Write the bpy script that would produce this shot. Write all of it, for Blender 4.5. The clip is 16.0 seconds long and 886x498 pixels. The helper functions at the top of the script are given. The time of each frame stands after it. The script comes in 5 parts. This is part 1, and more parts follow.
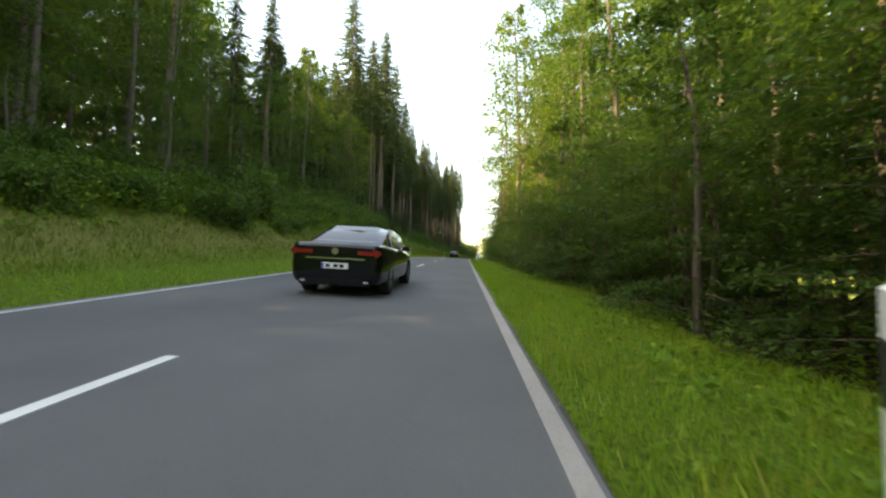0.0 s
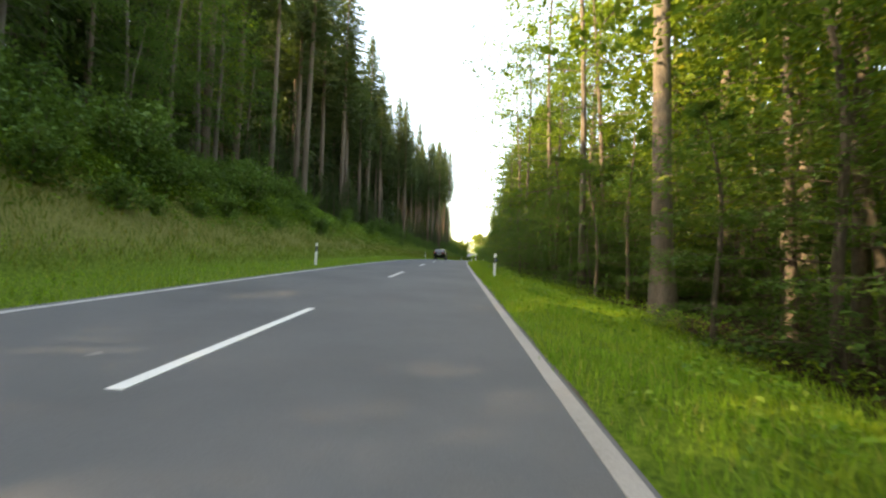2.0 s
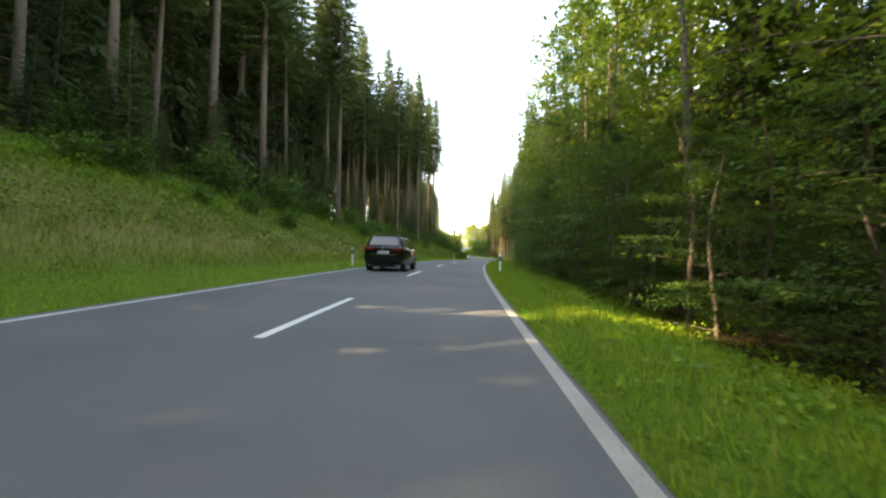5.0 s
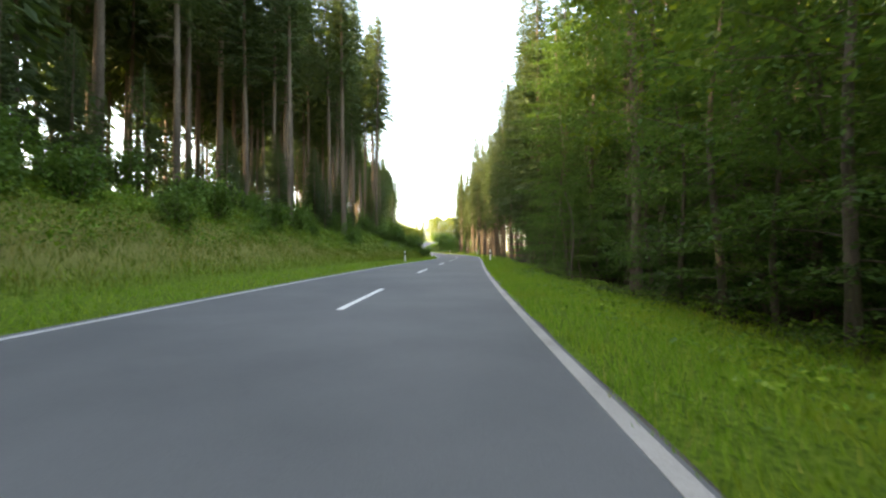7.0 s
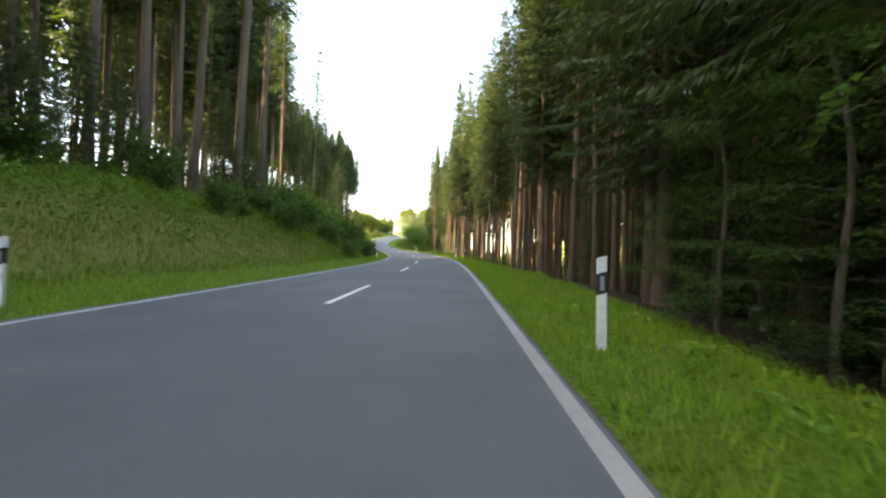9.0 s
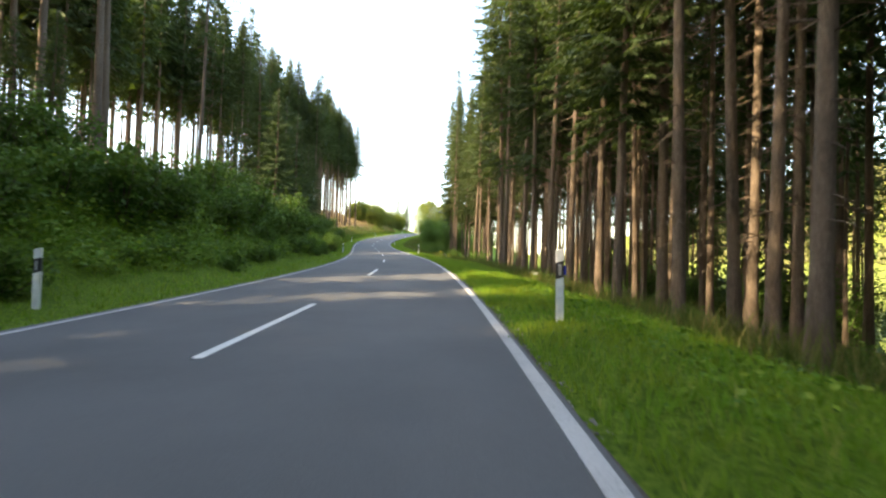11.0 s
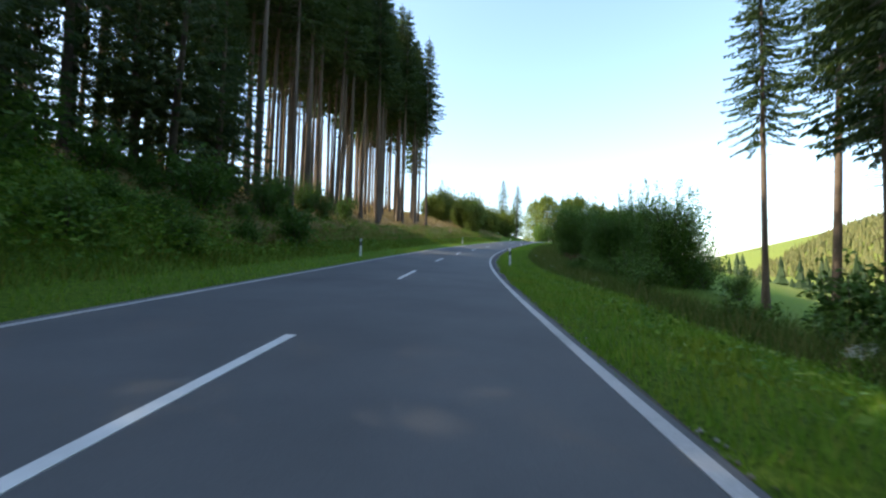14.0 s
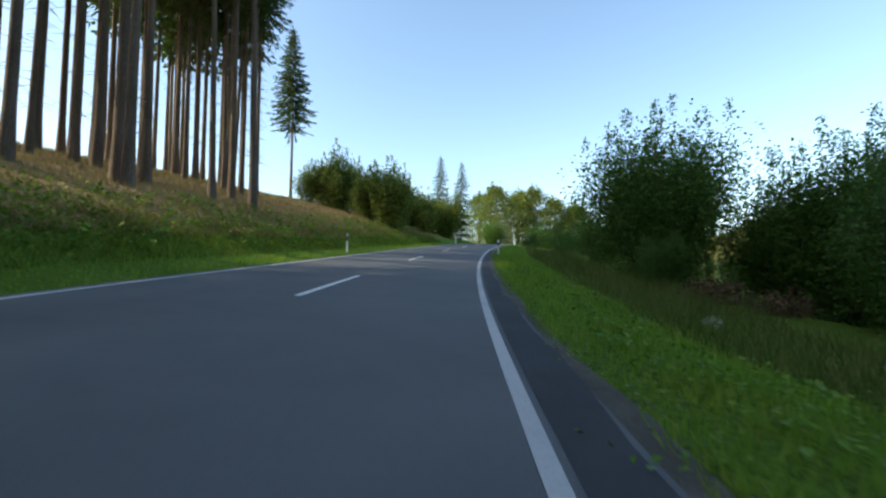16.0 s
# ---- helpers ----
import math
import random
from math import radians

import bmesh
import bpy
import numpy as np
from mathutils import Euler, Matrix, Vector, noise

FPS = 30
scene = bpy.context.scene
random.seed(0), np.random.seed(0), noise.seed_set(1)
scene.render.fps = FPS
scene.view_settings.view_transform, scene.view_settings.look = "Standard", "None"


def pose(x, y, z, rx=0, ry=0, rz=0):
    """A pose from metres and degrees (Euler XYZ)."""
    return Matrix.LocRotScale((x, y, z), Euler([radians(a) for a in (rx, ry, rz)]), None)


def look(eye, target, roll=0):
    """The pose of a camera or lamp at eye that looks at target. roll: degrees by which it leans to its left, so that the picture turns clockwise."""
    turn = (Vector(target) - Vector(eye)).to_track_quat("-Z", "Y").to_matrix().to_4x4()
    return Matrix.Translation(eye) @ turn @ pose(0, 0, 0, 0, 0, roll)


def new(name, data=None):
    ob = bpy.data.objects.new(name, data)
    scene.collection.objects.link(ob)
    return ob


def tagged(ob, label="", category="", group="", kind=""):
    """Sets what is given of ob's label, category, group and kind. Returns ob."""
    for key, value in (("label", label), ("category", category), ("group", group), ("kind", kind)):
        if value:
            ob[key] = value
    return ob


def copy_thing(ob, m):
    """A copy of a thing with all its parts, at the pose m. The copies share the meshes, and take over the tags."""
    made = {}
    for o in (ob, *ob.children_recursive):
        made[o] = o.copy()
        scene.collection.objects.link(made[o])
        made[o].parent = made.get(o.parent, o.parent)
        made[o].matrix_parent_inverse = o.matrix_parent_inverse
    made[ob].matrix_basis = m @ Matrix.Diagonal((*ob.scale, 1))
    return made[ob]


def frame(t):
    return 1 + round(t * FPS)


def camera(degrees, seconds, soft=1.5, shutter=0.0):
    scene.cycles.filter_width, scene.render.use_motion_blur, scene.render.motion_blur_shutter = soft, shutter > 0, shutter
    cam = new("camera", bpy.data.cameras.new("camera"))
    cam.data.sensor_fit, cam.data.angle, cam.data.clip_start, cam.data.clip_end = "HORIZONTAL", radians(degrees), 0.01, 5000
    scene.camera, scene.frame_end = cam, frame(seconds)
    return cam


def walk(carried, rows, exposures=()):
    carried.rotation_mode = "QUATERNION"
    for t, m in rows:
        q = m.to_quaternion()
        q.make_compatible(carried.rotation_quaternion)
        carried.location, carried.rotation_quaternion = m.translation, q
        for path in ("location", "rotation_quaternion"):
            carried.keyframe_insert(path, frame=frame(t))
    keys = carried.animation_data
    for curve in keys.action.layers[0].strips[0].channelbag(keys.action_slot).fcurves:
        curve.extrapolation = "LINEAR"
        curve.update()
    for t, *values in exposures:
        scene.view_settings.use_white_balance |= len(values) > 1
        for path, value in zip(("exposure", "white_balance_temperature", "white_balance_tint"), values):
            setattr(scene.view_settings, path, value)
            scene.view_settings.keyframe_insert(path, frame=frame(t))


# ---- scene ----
cam = camera(92.2, 16.0, soft=2.3, shutter=0.06)
PATH = [
    (0.0, 2.571, -0.000, 1.009, 2.73, 3.76, -1.22),
    (0.5, 2.362, 7.952, 1.544, 1.21, 3.42, -0.95),
    (1.0, 2.233, 16.891, 2.127, 2.92, 3.73, -1.18),
    (1.5, 2.106, 24.900, 2.641, 0.99, 3.76, -0.12),
    (2.0, 2.280, 32.847, 3.130, 1.25, 3.44, -1.36),
    (2.5, 2.174, 40.303, 3.583, 1.88, 3.63, -0.95),
    (3.0, 2.315, 48.216, 4.037, -0.10, 3.33, -0.35),
    (3.5, 2.516, 55.545, 4.436, 0.95, 3.09, -1.55),
    (4.0, 2.529, 63.471, 4.852, 0.82, 3.08, -0.68),
    (4.5, 2.698, 71.121, 5.227, 0.49, 2.80, -0.93),
    (5.0, 2.938, 78.861, 5.585, 0.09, 2.62, -0.74),
    (5.5, 3.277, 86.750, 5.929, -0.48, 2.44, -0.55),
    (6.0, 3.745, 94.843, 6.262, -1.23, 2.28, -0.36),
    (6.5, 4.382, 103.196, 6.589, -0.99, 2.11, -1.20),
    (7.0, 5.034, 111.926, 6.921, -4.59, 2.02, 0.86),
    (7.5, 6.220, 120.165, 7.210, -7.41, 2.02, -0.88),
    (8.0, 7.546, 129.407, 7.521, -7.29, 1.89, -0.95),
    (8.5, 8.749, 137.980, 7.796, -7.17, 1.81, -2.61),
    (9.0, 10.237, 147.030, 8.085, -8.02, 1.63, -1.73),
    (9.5, 11.790, 156.393, 8.376, -7.97, 1.49, -1.69),
    (10.0, 13.322, 166.082, 8.670, -7.37, 1.38, -1.64),
    (10.5, 14.720, 176.111, 8.974, -6.11, 1.31, -1.60),
    (11.0, 15.851, 186.490, 9.273, -4.53, 1.50, -1.60),
    (11.5, 16.463, 196.334, 9.561, -1.48, 1.17, -1.51),
    (12.0, 16.706, 207.682, 9.923, 0.84, 1.41, -1.64),
    (12.5, 16.239, 218.218, 10.294, 5.78, 1.55, -2.36),
    (13.0, 15.208, 228.987, 10.697, 8.07, 1.99, -1.88),
    (13.5, 14.069, 239.202, 11.141, 8.62, 2.62, -1.15),
    (14.0, 12.759, 250.106, 11.685, 8.95, 2.90, -1.36),
    (14.5, 11.783, 259.983, 12.240, 6.87, 3.03, -0.55),
    (15.0, 10.878, 270.993, 12.939, 5.80, 3.08, -0.85),
    (15.5, 10.627, 281.023, 13.632, 2.38, 3.09, 0.50),
    (16.0, 10.820, 291.337, 14.402, 0.07, 3.67, 0.30),
]
walk(cam, [(t, pose(x, y, z, 90 + pitch, roll, yaw)) for t, x, y, z, yaw, pitch, roll in PATH],
     exposures=[(0.0, 2.85, 10700, 10), (1.0, 3.1, 10700, 10), (4.0, 3.15, 10400, 10), (7.0, 3.48, 10200, 10), (9.0, 3.3, 9500, 10), (11.5, 2.8, 8250, 9), (13.0, 2.4, 7200, 7), (14.5, 1.55, 6500, 4), (15.0, 1.5, 6500, 3), (15.5, 1.6, 6700, 3), (16.0, 1.25, 6600, 2)])

# ---- light: low sun from the left of the road, clear sky ----
SUN_EL, SUN_AZ = 33.0, -104.0      # azimuth clockwise from the road's first heading
world = bpy.data.worlds.new("sky")
scene.world = world
world.use_nodes = True
wn = world.node_tree.nodes
sky = wn.new("ShaderNodeTexSky")
sky.sky_type, sky.sun_disc = "NISHITA", False
sky.sun_elevation, sky.sun_rotation = radians(SUN_EL), radians(SUN_AZ)
sky.air_density, sky.dust_density, sky.ozone_density = 1.0, 1.2, 1.0
wn["Background"].inputs["Strength"].default_value = 0.15
world.node_tree.links.new(sky.outputs["Color"], wn["Background"].inputs["Color"])
sun = new("sun", bpy.data.lights.new("sun", "SUN"))
sun.data.energy, sun.data.angle, sun.data.color = 2.8, radians(0.5), (1.0, 0.87, 0.68)
az, el = radians(SUN_AZ), radians(SUN_EL)
sun_way = Vector((math.sin(az) * math.cos(el), math.cos(az) * math.cos(el), math.sin(el)))
sun.matrix_world = look(sun_way * 300, (0, 0, 0))

# ---- materials ----
def material(name):
    m = bpy.data.materials.new(name)
    m.use_nodes = True
    return m, m.node_tree.nodes, m.node_tree.links, m.node_tree.nodes["Principled BSDF"]

def node(nodes, kind, **values):
    n = nodes.new(kind)
    for k, v in values.items():
        n.inputs[k].default_value = v
    return n

def ramp(nodes, stops):
    r = nodes.new("ShaderNodeValToRGB")
    r.color_ramp.elements[0].position, r.color_ramp.elements[0].color = stops[0][0], (*stops[0][1], 1)
    r.color_ramp.elements[1].position, r.color_ramp.elements[1].color = stops[-1][0], (*stops[-1][1], 1)
    for p, c in stops[1:-1]:
        r.color_ramp.elements.new(p).color = (*c, 1)
    return r

def mixed(nodes, links, fac, a, b, mode="MIX"):
    m = nodes.new("ShaderNodeMix")
    m.data_type, m.blend_type = "RGBA", mode
    if isinstance(fac, float):
        m.inputs[0].default_value = fac
    else:
        links.new(fac, m.inputs[0])
    for sock, v in ((m.inputs[6], a), (m.inputs[7], b)):
        if isinstance(v, tuple):
            sock.default_value = (*v, 1)
        else:
            links.new(v, sock)
    return m.outputs[2]

def surface(name, stops, scale, rough=0.9, fine=40.0, bump=0.3, bump_dist=0.02, stretch=(1, 1, 1), metal=0.0, spec=0.3):
    """Two scales of noise over a colour ramp, with relief."""
    m, n, l, b = material(name)
    co = n.new("ShaderNodeTexCoord")
    mp = n.new("ShaderNodeMapping")
    mp.inputs["Scale"].default_value = stretch
    l.new(co.outputs["Object"], mp.inputs["Vector"])
    big = node(n, "ShaderNodeTexNoise", Scale=scale, Detail=6.0, Roughness=0.6)
    small = node(n, "ShaderNodeTexNoise", Scale=fine, Detail=4.0, Roughness=0.7)
    for t in (big, small):
        l.new(mp.outputs["Vector"], t.inputs["Vector"])
    add = n.new("ShaderNodeMath")
    add.operation = "MULTIPLY_ADD"
    add.inputs[1].default_value = 0.5
    l.new(small.outputs["Fac"], add.inputs[0])
    half = n.new("ShaderNodeMath")
    half.operation = "MULTIPLY"
    half.inputs[1].default_value = 0.5
    l.new(big.outputs["Fac"], half.inputs[0])
    l.new(half.outputs[0], add.inputs[2])
    r = ramp(n, stops)
    l.new(add.outputs[0], r.inputs["Fac"])
    l.new(r.outputs["Color"], b.inputs["Base Color"])
    b.inputs["Roughness"].default_value = rough
    b.inputs["Metallic"].default_value = metal
    b.inputs["Specular IOR Level"].default_value = spec
    bm = node(n, "ShaderNodeBump", Strength=bump, Distance=bump_dist)
    l.new(small.outputs["Fac"], bm.inputs["Height"])
    l.new(bm.outputs["Normal"], b.inputs["Normal"])
    return m

def leafy(name, stops, glow=0.35, rough=0.6, per_tree=0.35, gloss=0.06, patches=None):
    """Leaves: colour varies leaf by leaf and tree by tree; light shines through."""
    m, n, l, b = material(name)
    geo = n.new("ShaderNodeNewGeometry")
    r = ramp(n, stops)
    info = n.new("ShaderNodeObjectInfo")
    add = n.new("ShaderNodeMath")
    add.operation = "MULTIPLY_ADD"
    add.inputs[1].default_value = 1.0 - per_tree
    l.new(geo.outputs["Random Per Island"], add.inputs[0])
    tr = n.new("ShaderNodeMath")
    tr.operation = "MULTIPLY"
    tr.inputs[1].default_value = per_tree
    l.new(info.outputs["Random"], tr.inputs[0])
    l.new(tr.outputs[0], add.inputs[2])
    l.new(add.outputs[0], r.inputs["Fac"])
    tone = r.outputs["Color"]
    if patches:
        # dry or lush patches that run over many blades
        co = n.new("ShaderNodeTexCoord")
        spots = node(n, "ShaderNodeTexNoise", Scale=0.9, Detail=5.0, Roughness=0.6)
        l.new(co.outputs["Object"], spots.inputs["Vector"])
        part_of = ramp(n, [(0.47, (0, 0, 0)), (0.68, (0.75, 0.75, 0.75))])
        l.new(spots.outputs["Fac"], part_of.inputs["Fac"])
        tone = mixed(n, l, part_of.outputs["Color"], tone, patches)
    b.inputs["Roughness"].default_value = rough
    b.inputs["Specular IOR Level"].default_value = gloss * 4
    l.new(tone, b.inputs["Base Color"])
    through_leaf = n.new("ShaderNodeBsdfTranslucent")
    warm = mixed(n, l, 0.6, tone, (0.14, 0.235, 0.03), "MIX")
    l.new(warm, through_leaf.inputs["Color"])
    mix = n.new("ShaderNodeMixShader")
    mix.inputs[0].default_value = glow
    l.new(b.outputs[0], mix.inputs[1])
    l.new(through_leaf.outputs[0], mix.inputs[2])
    l.new(mix.outputs[0], n["Material Output"].inputs["Surface"])
    return m

def plain(name, colour, rough=0.5, metal=0.0, spec=0.5, grime=0.25, scale=6.0):
    m, n, l, b = material(name)
    co = n.new("ShaderNodeTexCoord")
    t = node(n, "ShaderNodeTexNoise", Scale=scale, Detail=5.0)
    l.new(co.outputs["Object"], t.inputs["Vector"])
    dark = tuple(c * (1 - grime) for c in colour)
    r = ramp(n, [(0.3, dark), (0.65, colour)])
    l.new(t.outputs["Fac"], r.inputs["Fac"])
    l.new(r.outputs["Color"], b.inputs["Base Color"])
    b.inputs["Roughness"].default_value, b.inputs["Metallic"].default_value = rough, metal
    b.inputs["Specular IOR Level"].default_value = spec
    return m

ASPHALT = surface("asphalt", [(0.30, (0.070, 0.072, 0.076)), (0.5, (0.107, 0.109, 0.112)), (0.72, (0.145, 0.146, 0.147))], 0.35, 0.85, 90.0, 0.5, 0.006)
PATCH = surface("fresh_asphalt", [(0.3, (0.03, 0.03, 0.034)), (0.7, (0.065, 0.065, 0.07))], 1.2, 0.9, 60.0, 0.7, 0.012)
PAINT = surface("road_paint", [(0.28, (0.33, 0.33, 0.32)), (0.40, (0.62, 0.62, 0.60)), (0.7, (0.78, 0.78, 0.76))], 2.5, 0.7, 60.0, 0.4, 0.004)
EDGE_PAINT = surface("worn_edge_paint", [(0.32, (0.24, 0.235, 0.23)), (0.47, (0.42, 0.41, 0.40)), (0.75, (0.58, 0.57, 0.56))], 1.0, 0.75, 50.0, 0.4, 0.004)
OLD_PAINT = surface("dirty_edge_paint", [(0.30, (0.16, 0.145, 0.13)), (0.45, (0.29, 0.265, 0.245)), (0.75, (0.42, 0.39, 0.365))], 1.0, 0.8, 50.0, 0.4, 0.004)
GRAVEL = surface("gravel", [(0.3, (0.045, 0.04, 0.03)), (0.55, (0.10, 0.088, 0.07)), (0.75, (0.22, 0.20, 0.17))], 2.0, 0.95, 45.0, 1.0, 0.02)
BARK = surface("conifer_bark", [(0.3, (0.052, 0.039, 0.030)), (0.5, (0.128, 0.095, 0.070)), (0.75, (0.24, 0.185, 0.14))], 1.5, 0.95, 22.0, 0.9, 0.03, (1, 1, 0.25))
BEECH_BARK = surface("broadleaf_bark", [(0.3, (0.050, 0.040, 0.032)), (0.5, (0.112, 0.092, 0.074)), (0.75, (0.21, 0.18, 0.145))], 1.2, 0.9, 18.0, 0.6, 0.02, (1, 1, 0.35))
DEAD = surface("dead_twigs", [(0.3, (0.05, 0.04, 0.03)), (0.7, (0.16, 0.125, 0.095))], 3.0, 0.95, 20.0, 0.3)
LEAF = leafy("beech_leaves", [(0.0, (0.020, 0.060, 0.018)), (0.5, (0.040, 0.105, 0.026)), (0.85, (0.078, 0.152, 0.030)), (1.0, (0.15, 0.18, 0.03))], 0.40)
# Lighter beech leaves with the yellow of sunshine put into their colour.
YELLOW_LEAF = leafy("sun_yellow_beech_leaves", [(0.0, (0.045, 0.090, 0.010)), (0.5, (0.095, 0.145, 0.014)), (0.85, (0.16, 0.19, 0.018)), (1.0, (0.24, 0.21, 0.025))], 0.45)
SHRUB = leafy("shrub_leaves", [(0.0, (0.028, 0.075, 0.014)), (0.55, (0.062, 0.135, 0.022)), (1.0, (0.13, 0.21, 0.04))], 0.30)
NEEDLE = leafy("spruce_needles", [(0.0, (0.016, 0.032, 0.012)), (0.55, (0.036, 0.060, 0.020)), (1.0, (0.085, 0.098, 0.030))], 0.20, 0.7)
FAR_LEAF = leafy("far_leaves", [(0.0, (0.08, 0.115, 0.022)), (0.6, (0.155, 0.185, 0.035)), (1.0, (0.23, 0.23, 0.05))], 0.3)
HILL_LEAF = leafy("hill_leaves", [(0.0, (0.070, 0.080, 0.024)), (0.6, (0.120, 0.120, 0.036)), (1.0, (0.17, 0.15, 0.05))], 0.2)
GRASS = leafy("verge_grass", [(0.0, (0.115, 0.25, 0.022)), (0.55, (0.205, 0.375, 0.034)), (0.88, (0.28, 0.42, 0.055)), (1.0, (0.40, 0.35, 0.10))], 0.40, 0.7, 0.0, 0.03, (0.30, 0.325, 0.035))
HAY = leafy("bank_grass", [(0.0, (0.050, 0.105, 0.010)), (0.5, (0.105, 0.145, 0.016)), (0.8, (0.19, 0.165, 0.025)), (1.0, (0.28, 0.21, 0.05))], 0.25, 0.8, 0.0, 0.02, (0.075, 0.145, 0.014))
STRAW = leafy("dry_grass", [(0.0, (0.16, 0.11, 0.045)), (0.5, (0.30, 0.20, 0.09)), (1.0, (0.42, 0.30, 0.16))], 0.2, 0.8, 0.0)
WEED = leafy("dull_weeds", [(0.0, (0.045, 0.085, 0.018)), (0.5, (0.10, 0.135, 0.03)), (0.85, (0.17, 0.15, 0.05)), (1.0, (0.25, 0.19, 0.09))], 0.25, 0.8, 0.0, 0.02)
HERB = leafy("broad_herbs", [(0.0, (0.060, 0.150, 0.012)), (0.6, (0.125, 0.245, 0.018)), (1.0, (0.23, 0.31, 0.03))], 0.3, 0.5, 0.0)

# ---- the road's line: curvature (degrees left in 20 m), slope and crossfall (degrees) ----
CURVE = [0.562, 0.19, -0.186, -0.402, -0.781, -1.809, -2.814, -2.673, -1.053, 1.249, 3.788, 5.584, 4.815, 1.509, -2.355, -5.5, -5.071, -4.072, -2.949, -1.835, -0.838, 0.0, 0.0]
SLOPE = [4.15, 3.913, 3.665, 3.362, 2.952, 2.527, 2.187, 1.916, 1.694, 1.57, 1.594, 1.796, 2.21, 2.797, 3.511, 4.234, 4.835, 5.268, 5.3, 4.2, 2.2, 0.6, 0.0]
CROSS = [1.182, 2.191, 1.886, 1.662, 0.751, -1.923, -1.92, 1.114, 3.822, 2.579, 1.779, 1.423]
KNOTS, CKNOTS = np.arange(-20, 421, 20.0), np.arange(-20, 421, 40.0)
RS = np.arange(-20, 421, 1.0)
k1 = np.interp(RS, KNOTS, CURVE) / 20
RH = np.concatenate([[0], np.cumsum(k1)[:-1]])
RH = np.radians(RH - RH[20])
TG = np.tan(np.radians(np.interp(RS, KNOTS, SLOPE)))
CR = np.tan(np.radians(np.interp(RS, CKNOTS, CROSS)))

def summed(v):
    a = np.concatenate([[0], np.cumsum((v[1:] + v[:-1]) / 2)])
    return a - a[20]

RX, RY, RZ = summed(-np.sin(RH)), summed(np.cos(RH)), summed(TG)

def axis(s):
    """Centre of the road at s metres along it: x, y, z, heading, crossfall; straight on past both ends."""
    s = np.asarray(s, float)
    c = np.clip(s, -20, 420)
    e = s - c
    x, y, z, h, b = (np.interp(c, RS, a) for a in (RX, RY, RZ, RH, CR))
    lo = np.maximum(e, -300) * (e < 0) * 0.06
    return x - e * np.sin(h), y + e * np.cos(h), z + lo, h, b

def right_of(s, o):
    """x and y at o metres to the right of the axis; far off the lines run parallel."""
    x, y, z, h, b = axis(s)
    o = np.asarray(o, float)
    near = np.clip(o, -45, 45)
    return x + near * np.cos(h) + (o - near), y + near * np.sin(h)

LEFT_O = [0, 3.30, 3.6, 4.2, 5.2, 8, 11, 14, 20, 40, 60, 100, 200, 400, 3000]
LEFT_Z = [-0.12, -0.10, -0.04, 0.03, 0.16, 1.75, 3.5, 4.9, 5.9, 7.0, 6.6, 2.0, -14, -30, -60]
LEFT_ZB = [-0.12, -0.10, -0.04, 0.03, 0.16, 1.6, 3.2, 4.5, 6.6, 11.6, 12.5, 5.0, -12, -30, -60]
RIGHT_O = [0, 3.30, 3.6, 4.2, 5.5, 8, 12, 20, 35, 60, 100, 150, 220, 300, 400, 520, 640, 900, 3000]
RIGHT_ZA = [-0.12, -0.06, -0.02, 0.0, -0.14, -0.52, -1.1, -1.8, -2.8, -5, -10, -16, -18, -5, 60, 122, 145, 130, 60]
RIGHT_ZB = [-0.12, -0.06, -0.03, 0.0, -0.15, -0.72, -1.5, -3.0, -5.8, -11, -18, -24, -22, -5, 60, 122, 145, 130, 60]
EDGE_S = [-200, 250, 268, 280, 292, 310, 420, 900]
EDGE_W = [3.25, 3.27, 3.38, 3.55, 3.75, 3.65, 3.5, 3.5]

def smooth(a, lo, hi):
    t = np.clip((a - lo) / (hi - lo), 0, 1)
    return t * t * (3 - 2 * t)

def rise(s, o):
    """Height of the ground over the road's axis."""
    s, o = np.broadcast_arrays(np.asarray(s, float), np.asarray(o, float))
    kl = np.interp(s, [-20, 10, 24, 38, 60, 88, 115, 150, 185, 240, 305, 330, 365, 420], [0.75, 0.78, 0.95, 1.3, 1.15, 1.1, 0.95, 0.78, 0.9, 0.85, 0.9, 0.9, 0.8, 0.4])
    a = np.abs(o)
    up = smooth(s, 248, 280)
    zl = np.interp(a, LEFT_O, LEFT_Z) * (1 - up) + np.interp(a, LEFT_O, LEFT_ZB) * up
    zl = np.where(a > 5.2, 0.16 + (zl - 0.16) * np.where(a < 100, kl, 1), zl)
    w = smooth(s, 150, 230)
    ar = a - (np.interp(s, EDGE_S, EDGE_W) - 3.32) * (1 - smooth(a, 5, 9))
    zr = np.interp(ar, RIGHT_O, RIGHT_ZA) * (1 - w) + np.interp(ar, RIGHT_O, RIGHT_ZB) * w
    bank = axis(s)[4] * np.clip(o, -6, 6) * (1 - smooth(a, 6, 14))
    bumps = 0.10 * np.sin(s * 0.71 + o * 0.9) * np.sin(o * 1.3 - s * 0.23) + 0.18 * np.sin(s * 0.19 + 1.3) * np.sin(o * 0.31 + s * 0.07)
    bumps = bumps * smooth(a, 4.5, 8)
    return np.where(o < 0, zl, zr) - bank + bumps

def ground_at(s, o):
    x, y = right_of(s, o)
    return np.stack([x, y, axis(s)[2] + rise(s, o)], -1)

def road_at(s, o, dz=0.0):
    x, y = right_of(s, o)
    a = axis(s)
    return np.stack([x, y, a[2] - np.asarray(o, float) * a[4] + dz], -1)

def heading(s):
    return float(axis(s)[3])

